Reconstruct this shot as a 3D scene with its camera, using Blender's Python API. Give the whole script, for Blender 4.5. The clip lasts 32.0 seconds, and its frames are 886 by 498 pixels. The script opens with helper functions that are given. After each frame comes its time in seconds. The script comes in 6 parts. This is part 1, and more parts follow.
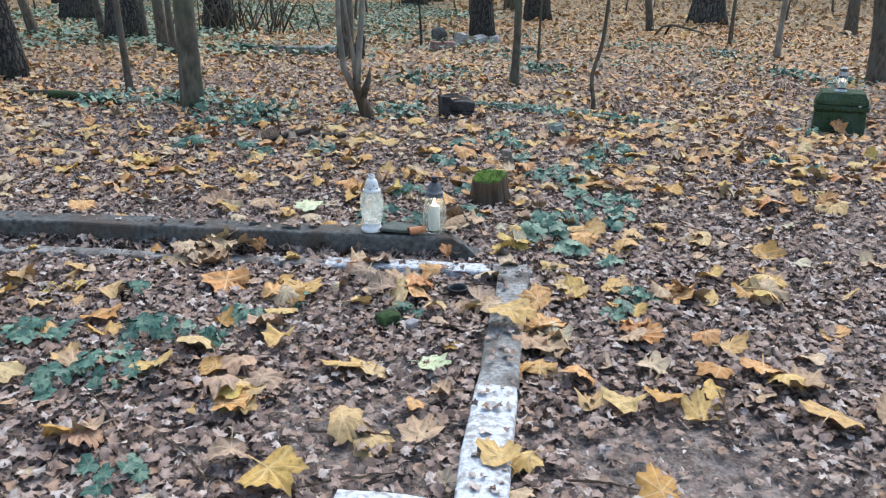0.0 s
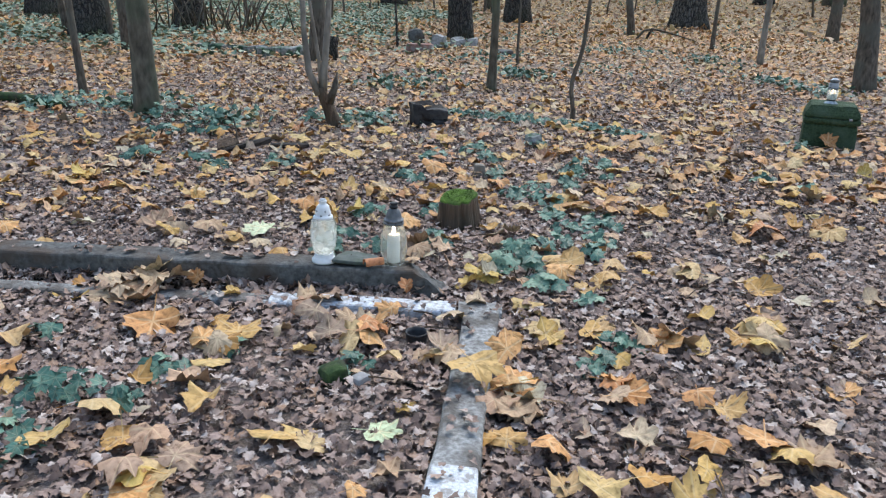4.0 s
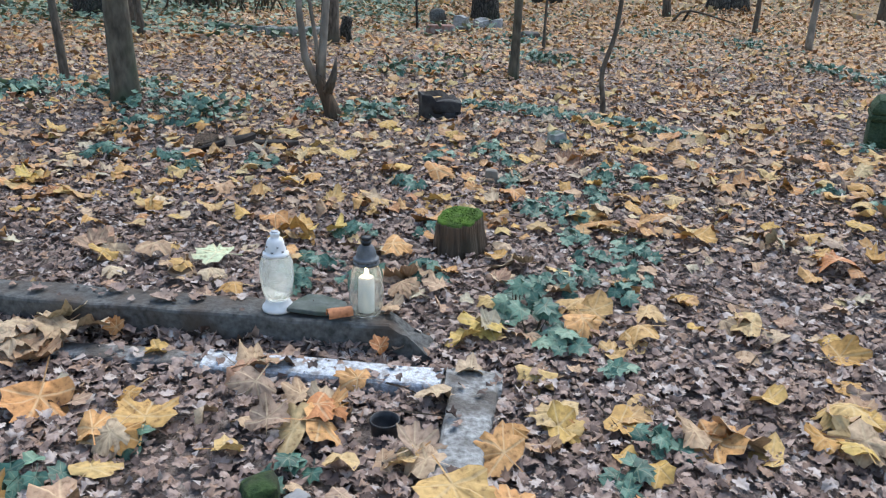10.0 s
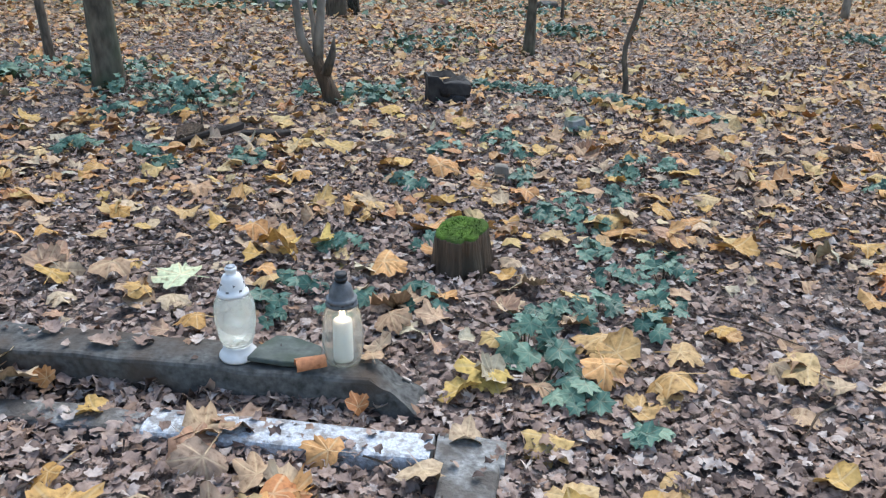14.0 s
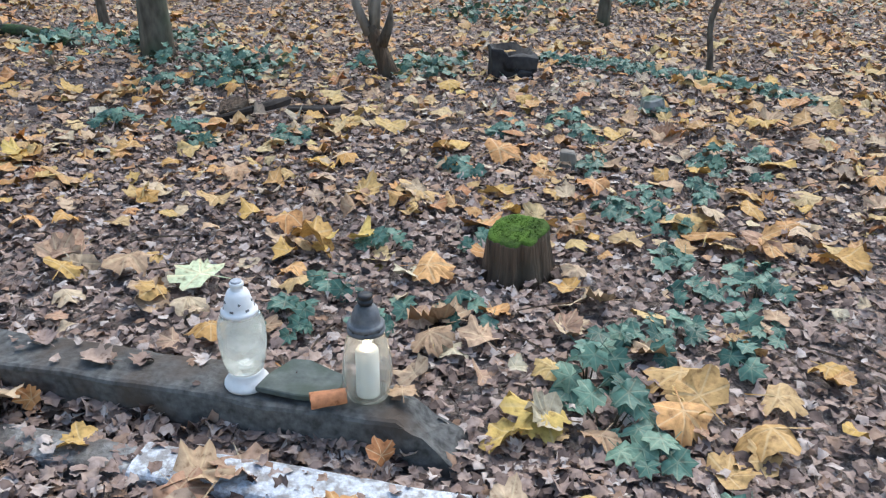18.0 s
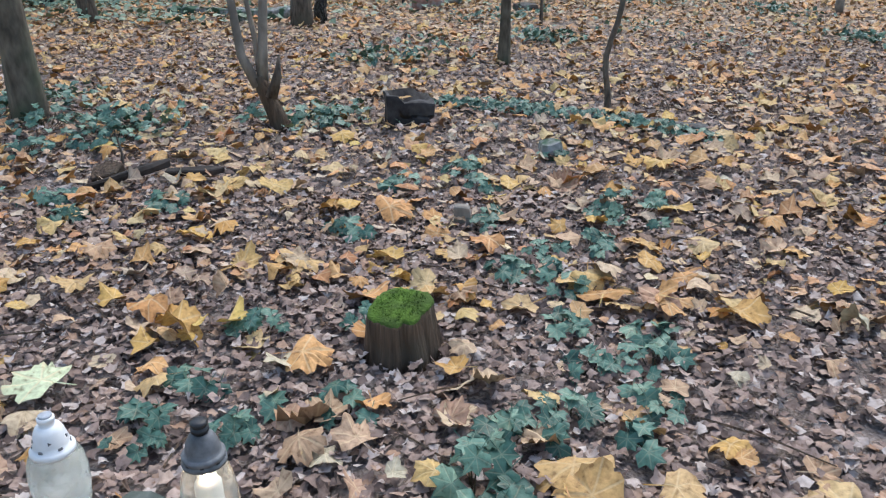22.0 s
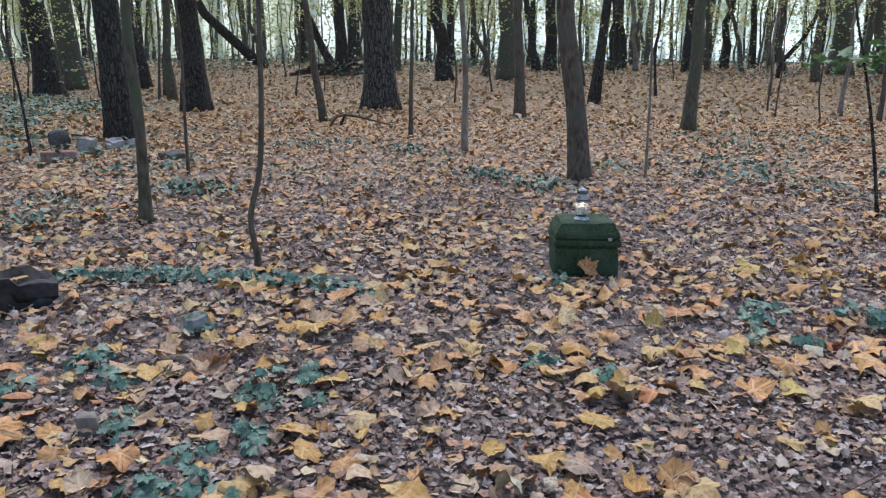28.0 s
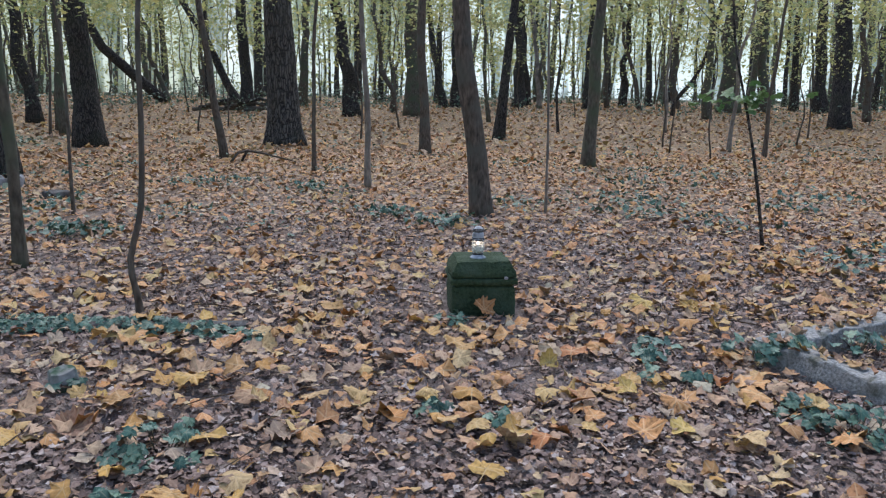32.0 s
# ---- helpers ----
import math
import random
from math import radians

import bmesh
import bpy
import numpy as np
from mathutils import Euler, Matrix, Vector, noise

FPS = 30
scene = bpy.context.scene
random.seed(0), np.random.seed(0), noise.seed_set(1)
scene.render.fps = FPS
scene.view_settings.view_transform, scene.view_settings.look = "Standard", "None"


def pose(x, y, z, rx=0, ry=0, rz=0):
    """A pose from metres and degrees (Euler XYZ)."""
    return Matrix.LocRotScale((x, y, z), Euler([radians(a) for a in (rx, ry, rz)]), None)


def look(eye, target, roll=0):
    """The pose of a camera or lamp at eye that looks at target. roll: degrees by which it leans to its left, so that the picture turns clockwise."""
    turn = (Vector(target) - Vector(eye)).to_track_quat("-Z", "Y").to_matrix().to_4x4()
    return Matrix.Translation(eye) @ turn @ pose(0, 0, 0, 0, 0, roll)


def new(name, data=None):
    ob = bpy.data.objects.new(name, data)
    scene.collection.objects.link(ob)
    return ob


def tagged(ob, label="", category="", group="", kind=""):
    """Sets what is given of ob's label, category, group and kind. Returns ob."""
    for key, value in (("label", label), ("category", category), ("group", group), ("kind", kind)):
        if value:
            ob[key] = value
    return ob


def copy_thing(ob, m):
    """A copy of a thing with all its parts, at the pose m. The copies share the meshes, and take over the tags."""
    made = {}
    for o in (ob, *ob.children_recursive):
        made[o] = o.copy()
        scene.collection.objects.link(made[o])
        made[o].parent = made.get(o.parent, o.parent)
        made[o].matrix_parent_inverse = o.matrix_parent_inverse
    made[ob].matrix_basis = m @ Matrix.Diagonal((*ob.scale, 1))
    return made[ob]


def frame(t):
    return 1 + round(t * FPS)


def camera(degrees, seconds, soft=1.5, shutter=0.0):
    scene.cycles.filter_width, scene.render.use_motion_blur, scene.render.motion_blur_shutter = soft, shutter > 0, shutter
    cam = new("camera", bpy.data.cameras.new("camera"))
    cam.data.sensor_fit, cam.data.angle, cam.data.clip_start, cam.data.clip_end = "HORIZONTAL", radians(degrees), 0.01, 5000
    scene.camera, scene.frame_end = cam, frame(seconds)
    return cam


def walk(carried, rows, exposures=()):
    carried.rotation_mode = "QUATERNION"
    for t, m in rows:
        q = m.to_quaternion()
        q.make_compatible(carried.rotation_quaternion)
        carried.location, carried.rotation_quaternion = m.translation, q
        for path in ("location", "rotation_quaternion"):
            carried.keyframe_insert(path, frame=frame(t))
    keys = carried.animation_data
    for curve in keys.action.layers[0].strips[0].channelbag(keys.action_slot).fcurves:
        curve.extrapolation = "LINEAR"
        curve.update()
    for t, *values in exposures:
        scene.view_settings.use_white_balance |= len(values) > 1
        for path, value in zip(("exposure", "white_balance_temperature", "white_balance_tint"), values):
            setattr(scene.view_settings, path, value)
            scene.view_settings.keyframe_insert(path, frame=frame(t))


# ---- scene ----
cam = camera(59.0, 32.0, 1.25)
PATH = [
    (0, (-0.114, -0.086, 1.262), (-0.097, 1.8, 0.596), 0.7),
    (0.5, (-0.115, -0.105, 1.276), (-0.079, 1.779, 0.607), 0.6),
    (1, (-0.105, -0.042, 1.259), (-0.054, 1.843, 0.591), 0.6),
    (1.5, (-0.09, 0.021, 1.257), (-0.03, 1.905, 0.588), 0.5),
    (2, (-0.079, 0.1, 1.23), (-0.011, 1.986, 0.57), 0.7),
    (2.5, (-0.065, 0.15, 1.251), (0.003, 2.035, 0.585), 0.5),
    (3, (-0.046, 0.213, 1.261), (0.021, 2.097, 0.595), 0.8),
    (3.5, (-0.034, 0.268, 1.27), (0.033, 2.153, 0.605), 1.2),
    (5.5, (-0.02, 0.532, 1.252), (0.046, 2.415, 0.583), 2.3),
    (6, (-0.011, 0.601, 1.245), (0.054, 2.484, 0.575), 2.4),
    (6.5, (-0.018, 0.653, 1.267), (0.053, 2.532, 0.586), 2.3),
    (7, (-0.007, 0.718, 1.262), (0.064, 2.597, 0.58), 2.1),
    (7.5, (0.016, 0.784, 1.25), (0.084, 2.663, 0.568), 1.8),
    (8, (0.039, 0.857, 1.242), (0.1, 2.735, 0.559), 1.7),
    (8.5, (0.058, 0.91, 1.242), (0.11, 2.788, 0.557), 1.7),
    (9, (0.082, 0.98, 1.235), (0.118, 2.857, 0.546), 1.9),
    (9.5, (0.101, 1.037, 1.238), (0.119, 2.909, 0.536), 1.8),
    (10, (0.117, 1.09, 1.229), (0.118, 2.959, 0.517), 1.8),
    (10.5, (0.131, 1.147, 1.225), (0.118, 3.01, 0.496), 1.7),
    (11, (0.138, 1.21, 1.218), (0.118, 3.067, 0.476), 1.7),
    (11.5, (0.14, 1.277, 1.217), (0.119, 3.129, 0.464), 1.7),
    (12, (0.143, 1.341, 1.231), (0.123, 3.187, 0.464), 1.8),
    (12.5, (0.151, 1.41, 1.238), (0.13, 3.253, 0.461), 1.6),
    (13, (0.158, 1.466, 1.24), (0.137, 3.308, 0.46), 1.5),
    (13.5, (0.168, 1.521, 1.238), (0.141, 3.362, 0.456), 1.2),
    (14, (0.183, 1.572, 1.238), (0.139, 3.411, 0.453), 1.1),
    (14.5, (0.199, 1.625, 1.233), (0.124, 3.462, 0.447), 0.9),
    (16.5, (0.224, 1.819, 1.166), (0.032, 3.632, 0.344), 0.4),
    (17, (0.219, 1.857, 1.174), (0.017, 3.662, 0.337), 0.5),
    (17.5, (0.213, 1.911, 1.178), (0.007, 3.711, 0.331), 0.6),
    (18, (0.208, 1.956, 1.189), (0.003, 3.752, 0.333), 0.7),
    (18.5, (0.206, 1.993, 1.195), (0.008, 3.789, 0.337), 0.7),
    (19, (0.205, 2.025, 1.202), (0.02, 3.822, 0.342), 0.5),
    (19.5, (0.212, 2.056, 1.209), (0.045, 3.854, 0.349), 0.2),
    (20, (0.231, 2.084, 1.213), (0.086, 3.886, 0.357), -0.1),
    (20.5, (0.246, 2.116, 1.211), (0.121, 3.923, 0.361), -0.3),
    (21, (0.278, 2.157, 1.219), (0.193, 3.975, 0.391), -0.3),
    (21.5, (0.305, 2.182, 1.231), (0.243, 4.008, 0.418), -0.3),
    (22, (0.349, 2.206, 1.236), (0.319, 4.045, 0.451), -0.5),
    (22.5, (0.372, 2.21, 1.248), (0.394, 4.059, 0.486), -0.1),
    (23, (0.426, 2.223, 1.239), (0.502, 4.079, 0.5), 0.3),
    (23.5, (0.445, 2.244, 1.237), (0.604, 4.102, 0.515), 0.7),
    (24, (0.484, 2.279, 1.254), (0.73, 4.132, 0.543), 1.3),
    (24.5, (0.504, 2.309, 1.26), (0.848, 4.156, 0.573), 1.6),
    (25, (0.522, 2.346, 1.277), (0.962, 4.182, 0.617), 1.8),
    (25.5, (0.531, 2.372, 1.298), (1.057, 4.198, 0.674), 1.6),
    (26, (0.522, 2.399, 1.322), (1.125, 4.214, 0.736), 1.4),
    (26.5, (0.527, 2.419, 1.333), (1.173, 4.227, 0.775), 1.1),
    (28.5, (0.545, 2.463, 1.37), (1.348, 4.237, 0.914), 0.3),
    (29, (0.562, 2.483, 1.372), (1.392, 4.248, 0.932), 0.4),
    (29.5, (0.582, 2.484, 1.37), (1.437, 4.242, 0.947), 0.3),
    (30, (0.601, 2.491, 1.371), (1.484, 4.238, 0.959), 0.5),
    (30.5, (0.626, 2.491, 1.375), (1.536, 4.226, 0.971), 0.6),
    (31, (0.645, 2.492, 1.372), (1.58, 4.215, 0.977), 0.7),
    (31.5, (0.661, 2.492, 1.374), (1.62, 4.203, 0.982), 0.8),
    (32, (0.683, 2.504, 1.374), (1.66, 4.206, 0.985), 0.8),
]
walk(cam, [(t, look(eye, target, roll)) for t, eye, target, roll in PATH], [(0, 1.19, 6520, 5), (3, 1.12, 6470, 5), (6, 1.05, 6480, 6), (13, 1.12, 6460, 5), (20, 1.18, 6540, 6), (23, 1.03, 6520, 8), (26, 0.96, 6350, 9), (29, 0.74, 6330, 12), (32, 0.68, 6380, 12)])

# ---- light ----
world = bpy.data.worlds.new("sky")
scene.world = world
world.use_nodes = True
wn = world.node_tree.nodes
sky = wn.new("ShaderNodeTexSky")
sky.sky_type = "NISHITA"
sky.sun_disc = False
sky.sun_elevation, sky.sun_rotation = radians(55), radians(25)
sky.air_density, sky.dust_density, sky.ozone_density = 1.0, 1.0, 1.0
world.node_tree.links.new(sky.outputs[0], wn["Background"].inputs[0])
wn["Background"].inputs[1].default_value = 0.15
sun_data = bpy.data.lights.new("sun", "SUN")
sun_data.energy, sun_data.angle, sun_data.color = 1.5, radians(60), (1.0, 0.98, 0.95)
sun = new("sun", sun_data)
sun.matrix_world = look((0, 0, 30), (-6, -14, 8))


# ---- materials ----
def mat(name, rough=0.8, metal=0.0):
    m = bpy.data.materials.new(name)
    m.use_nodes = True
    b = m.node_tree.nodes["Principled BSDF"]
    b.inputs["Roughness"].default_value, b.inputs["Metallic"].default_value = rough, metal
    b.inputs["Specular IOR Level"].default_value = 0.3
    return m, m.node_tree.nodes, m.node_tree.links, b


def ramp(nodes, stops, constant=False):
    r = nodes.new("ShaderNodeValToRGB")
    if constant:
        r.color_ramp.interpolation = "CONSTANT"
    e = r.color_ramp.elements
    while len(e) < len(stops):
        e.new(0.5)
    for k, (at, c) in enumerate(stops):
        e[k].position, e[k].color = at, (*c, 1)
    return r


def noise_tex(nodes, links, scale, detail=4, stretch=(1, 1, 1), space="Object"):
    tc, mp, n = nodes.new("ShaderNodeTexCoord"), nodes.new("ShaderNodeMapping"), nodes.new("ShaderNodeTexNoise")
    mp.inputs["Scale"].default_value = stretch
    links.new(tc.outputs[space], mp.inputs[0])
    links.new(mp.outputs[0], n.inputs["Vector"])
    n.inputs["Scale"].default_value, n.inputs["Detail"].default_value = scale, detail
    return n


def mix(nodes, links, fac, a, b, mode="MIX"):
    m = nodes.new("ShaderNodeMix")
    m.data_type, m.blend_type = "RGBA", mode
    for socket, v in ((m.inputs[0], fac), (m.inputs[6], a), (m.inputs[7], b)):
        if hasattr(v, "links"):
            links.new(v, socket)
        elif isinstance(v, tuple):
            socket.default_value = (*v, 1)
        else:
            socket.default_value = v
    return m.outputs[2]


def bump(nodes, links, b, height, strength, dist):
    n = nodes.new("ShaderNodeBump")
    n.inputs["Strength"].default_value, n.inputs["Distance"].default_value = strength, dist
    links.new(height, n.inputs["Height"])
    links.new(n.outputs[0], b.inputs["Normal"])


def surface(name, c1, c2, scale, rough=0.85, stain=None, stain_scale=3.0, relief=0.004, stretch=(1, 1, 1), stain_at=(0.45, 0.62)):
    """A two-scale surface: grain between c1 and c2, and larger stains of another colour."""
    m, n, l, b = mat(name, rough)
    g = noise_tex(n, l, scale, 6, stretch)
    r = ramp(n, [(0.3, c1), (0.7, c2)])
    l.new(g.outputs[0], r.inputs[0])
    colour = r.outputs[0]
    if stain:
        s = noise_tex(n, l, stain_scale, 5)
        f = ramp(n, [(stain_at[0], (0, 0, 0)), (stain_at[1], (1, 1, 1))])
        l.new(s.outputs[0], f.inputs[0])
        colour = mix(n, l, f.outputs[0], colour, stain)
    l.new(colour, b.inputs["Base Color"])
    bump(n, l, b, g.outputs[0], 0.7, relief)
    return m


def leaf_material(name, stops, rough=0.6, thin=0.0, veins=0.0):
    """Leaves: a colour for each leaf, mottled, with darker spots, paler veins and browned margins."""
    m, n, l, b = mat(name, rough)
    geo, info = n.new("ShaderNodeNewGeometry"), n.new("ShaderNodeObjectInfo")
    add, fr = n.new("ShaderNodeMath"), n.new("ShaderNodeMath")
    add.operation, fr.operation = "ADD", "FRACT"
    l.new(geo.outputs["Random Per Island"], add.inputs[0])
    l.new(info.outputs["Random"], add.inputs[1])
    l.new(add.outputs[0], fr.inputs[0])
    r = ramp(n, stops)
    l.new(fr.outputs[0], r.inputs[0])
    g = noise_tex(n, l, 60, 5)
    l.new(geo.outputs["Position"], g.inputs["Vector"])
    dark = ramp(n, [(0.30, (0.50, 0.43, 0.38)), (0.42, (0.88, 0.85, 0.82)), (0.64, (1.14, 1.13, 1.11))])
    l.new(g.outputs[0], dark.inputs[0])
    colour = mix(n, l, 1.0, r.outputs[0], dark.outputs[0], "MULTIPLY")
    height = g.outputs[0]
    if veins:
        tc, sep = n.new("ShaderNodeTexCoord"), n.new("ShaderNodeSeparateXYZ")
        l.new(tc.outputs["UV"], sep.inputs[0])

        def op(kind, p, q=0.0):
            o = n.new("ShaderNodeMath")
            o.operation = kind
            for socket, v in zip(o.inputs, (p, q)):
                if hasattr(v, "links"):
                    l.new(v, socket)
                else:
                    socket.default_value = v
            return o.outputs[0]

        ax, y = op("ABSOLUTE", sep.outputs[0]), sep.outputs[1]
        near = ax
        for deg in (42, -8):
            line = op("ABSOLUTE", op("SUBTRACT", op("MULTIPLY", ax, math.sin(radians(deg))), op("MULTIPLY", y, math.cos(radians(deg)))))
            near = op("MINIMUM", near, line)
        rib = n.new("ShaderNodeMapRange")
        l.new(near, rib.inputs[0])
        rib.inputs[1].default_value, rib.inputs[2].default_value, rib.inputs[3].default_value, rib.inputs[4].default_value = 0.006, 0.026, veins, 0.0
        colour = mix(n, l, rib.outputs[0], colour, mix(n, l, 0.6, colour, (0.72, 0.58, 0.36)))
        # browned margins, uneven
        reach = op("ADD", op("SQRT", op("ADD", op("MULTIPLY", ax, ax), op("MULTIPLY", y, y))), op("MULTIPLY", g.outputs[0], 0.5))
        rim = n.new("ShaderNodeMapRange")
        l.new(reach, rim.inputs[0])
        rim.inputs[1].default_value, rim.inputs[2].default_value, rim.inputs[4].default_value = 0.66, 0.86, 0.5
        colour = mix(n, l, rim.outputs[0], colour, mix(n, l, 1.0, colour, (0.62, 0.46, 0.36), "MULTIPLY"))
        height = op("ADD", g.outputs[0], op("MULTIPLY", rib.outputs[0], 0.6))
    l.new(colour, b.inputs["Base Color"])
    bump(n, l, b, height, 0.5, 0.004)
    if thin:
        t, ms = n.new("ShaderNodeBsdfTranslucent"), n.new("ShaderNodeMixShader")
        l.new(colour, t.inputs[0])
        ms.inputs[0].default_value = thin
        l.new(b.outputs[0], ms.inputs[1])
        l.new(t.outputs[0], ms.inputs[2])
        l.new(ms.outputs[0], n["Material Output"].inputs[0])
    return m


BROWN = leaf_material("brown_litter", [(0.0, (0.068, 0.046, 0.041)), (0.18, (0.175, 0.125, 0.107)), (0.36, (0.305, 0.224, 0.193)), (0.5, (0.25, 0.172, 0.137)), (0.64, (0.385, 0.295, 0.256)), (0.76, (0.315, 0.198, 0.132)), (0.88, (0.43, 0.357, 0.322)), (1.0, (0.53, 0.46, 0.42))], 0.8)
MIXED = leaf_material("mixed_litter", [(0.0, (0.20, 0.125, 0.085)), (0.14, (0.44, 0.31, 0.215)), (0.27, (0.47, 0.235, 0.105)), (0.4, (0.55, 0.45, 0.345)), (0.52, (0.36, 0.215, 0.13)), (0.64, (0.56, 0.37, 0.14)), (0.76, (0.40, 0.30, 0.235)), (0.88, (0.45, 0.21, 0.10)), (1.0, (0.60, 0.49, 0.30))], 0.7)
YELLOW = leaf_material("yellow_leaf", [(0.0, (0.57, 0.345, 0.09)), (0.25, (0.60, 0.42, 0.175)), (0.45, (0.52, 0.275, 0.075)), (0.65, (0.59, 0.44, 0.23)), (0.82, (0.47, 0.23, 0.075)), (1.0, (0.62, 0.45, 0.135))], 0.6, 0.1, 0.5)
AMBER = leaf_material("amber_leaf", [(0.0, (0.55, 0.33, 0.10)), (0.15, (0.47, 0.215, 0.065)), (0.3, (0.58, 0.42, 0.19)), (0.45, (0.37, 0.155, 0.065)), (0.58, (0.50, 0.37, 0.15)), (0.7, (0.53, 0.40, 0.27)), (0.85, (0.45, 0.22, 0.10)), (1.0, (0.57, 0.37, 0.10))], 0.65, 0.0, 0.4)
TAN = leaf_material("tan_leaf", [(0.0, (0.48, 0.35, 0.225)), (0.25, (0.40, 0.245, 0.145)), (0.5, (0.51, 0.40, 0.27)), (0.7, (0.43, 0.25, 0.16)), (0.85, (0.36, 0.27, 0.20)), (1.0, (0.49, 0.445, 0.32))], 0.65, 0.0, 0.45)
ORANGE = leaf_material("orange_leaf", [(0.0, (0.54, 0.26, 0.095)), (0.5, (0.60, 0.33, 0.13)), (1.0, (0.46, 0.19, 0.075))], 0.6, 0.0, 0.6)
RUST = leaf_material("rust_leaf", [(0.0, (0.50, 0.20, 0.09)), (1.0, (0.56, 0.25, 0.12))], 0.6)
PALE = leaf_material("pale_leaf", [(0.0, (0.46, 0.53, 0.33)), (1.0, (0.56, 0.60, 0.39))], 0.6, 0.0, 0.9)
IVY = leaf_material("ivy_leaf", [(0.0, (0.035, 0.092, 0.07)), (0.45, (0.068, 0.155, 0.115)), (0.8, (0.112, 0.22, 0.162)), (1.0, (0.175, 0.28, 0.19))], 0.4, 0.0, 0.22)
HERB = leaf_material("herb_leaf", [(0.0, (0.08, 0.15, 0.11)), (0.5, (0.16, 0.24, 0.165)), (0.8, (0.25, 0.31, 0.21)), (1.0, (0.33, 0.36, 0.25))], 0.55)
CROWN = leaf_material("autumn_crown", [(0.0, (0.24, 0.32, 0.13)), (0.4, (0.42, 0.46, 0.19)), (0.8, (0.56, 0.52, 0.20)), (1.0, (0.30, 0.39, 0.23))], 0.55, 0.4)
SPRIG = leaf_material("green_sprig", [(0.0, (0.075, 0.17, 0.06)), (1.0, (0.14, 0.24, 0.085))], 0.5, 0.25)
MOSS = surface("moss", (0.06, 0.115, 0.014), (0.115, 0.20, 0.03), 90, 0.95, (0.06, 0.10, 0.02), 14, 0.008)
MOSSY_STONE = surface("mossy_stone", (0.022, 0.04, 0.019), (0.06, 0.092, 0.048), 55, 0.95, (0.066, 0.098, 0.064), 6, 0.016, stain_at=(0.5, 0.7))
DARK_STONE = surface("dark_stone", (0.05, 0.049, 0.046), (0.155, 0.152, 0.145), 48, 0.85, (0.085, 0.064, 0.05), 5, 0.007)
BLACK_STONE = surface("black_stone", (0.012, 0.011, 0.012), (0.035, 0.03, 0.03), 30, 0.7, (0.055, 0.05, 0.05), 7, 0.008)
SLATE = surface("slate", (0.062, 0.074, 0.068), (0.125, 0.142, 0.132), 34, 0.8, (0.065, 0.082, 0.065), 12, 0.003)
CONCRETE = surface("concrete", (0.16, 0.155, 0.145), (0.42, 0.415, 0.40), 60, 0.9, (0.12, 0.105, 0.092), 9, 0.012, stain_at=(0.42, 0.6))
PALE_CONCRETE = surface("pale_rough_concrete", (0.20, 0.198, 0.185), (0.47, 0.465, 0.44), 70, 0.9, (0.12, 0.125, 0.10), 11, 0.012, stain_at=(0.54, 0.7))
WHITE_PAINT = surface("worn_white_paint", (0.46, 0.47, 0.49), (0.74, 0.755, 0.78), 120, 0.9, (0.33, 0.31, 0.295), 42, 0.006, stain_at=(0.47, 0.62))
PALE_STONE = surface("pale_stone", (0.25, 0.24, 0.235), (0.44, 0.43, 0.43), 25, 0.85, (0.13, 0.13, 0.10), 6, 0.006)
BRICK = surface("weathered_brick", (0.20, 0.10, 0.075), (0.34, 0.19, 0.15), 30, 0.9, (0.30, 0.27, 0.25), 8, 0.004)
BARK_YOUNG = surface("smooth_grey_bark", (0.053, 0.044, 0.034), (0.163, 0.141, 0.107), 26, 0.85, (0.088, 0.106, 0.066), 2.2, 0.006, (1, 1, 0.35))
BARK_BROWN = surface("brown_bark", (0.043, 0.033, 0.026), (0.176, 0.138, 0.107), 34, 0.9, (0.112, 0.107, 0.086), 3, 0.006, (1, 1, 0.3))
BARK_PALE = surface("pale_grey_bark", (0.17, 0.145, 0.12), (0.34, 0.295, 0.245), 26, 0.85, (0.15, 0.13, 0.11), 3, 0.005, (1, 1, 0.35))


def furrowed(name, ridge, crack, tint, scale):
    """Old bark: long raised plates parted by dark furrows."""
    m, n, l, b = mat(name, 0.95)
    tc, mp, vo = n.new("ShaderNodeTexCoord"), n.new("ShaderNodeMapping"), n.new("ShaderNodeTexVoronoi")
    wob = noise_tex(n, l, 6, 4)
    mp.inputs["Scale"].default_value = (1, 1, 0.2)
    l.new(tc.outputs["Object"], mp.inputs[0])
    vo.feature = "DISTANCE_TO_EDGE"
    vo.inputs["Scale"].default_value = scale
    bend = n.new("ShaderNodeVectorMath")
    bend.operation = "MULTIPLY_ADD"
    bend.inputs[1].default_value = (0.12, 0.12, 0.12)
    l.new(wob.outputs["Color"], bend.inputs[0])
    l.new(mp.outputs[0], bend.inputs[2])
    l.new(bend.outputs[0], vo.inputs["Vector"])
    r = ramp(n, [(0.02, crack), (0.22, ridge)])
    l.new(vo.outputs["Distance"], r.inputs[0])
    g = noise_tex(n, l, 1.6, 5)
    f = ramp(n, [(0.45, (0, 0, 0)), (0.7, (0.6, 0.6, 0.6))])
    l.new(g.outputs[0], f.inputs[0])
    l.new(mix(n, l, f.outputs[0], r.outputs[0], tint), b.inputs["Base Color"])
    h = ramp(n, [(0.0, (0, 0, 0)), (0.3, (1, 1, 1))])
    l.new(vo.outputs["Distance"], h.inputs[0])
    bump(n, l, b, h.outputs[0], 0.9, 0.04)
    return m


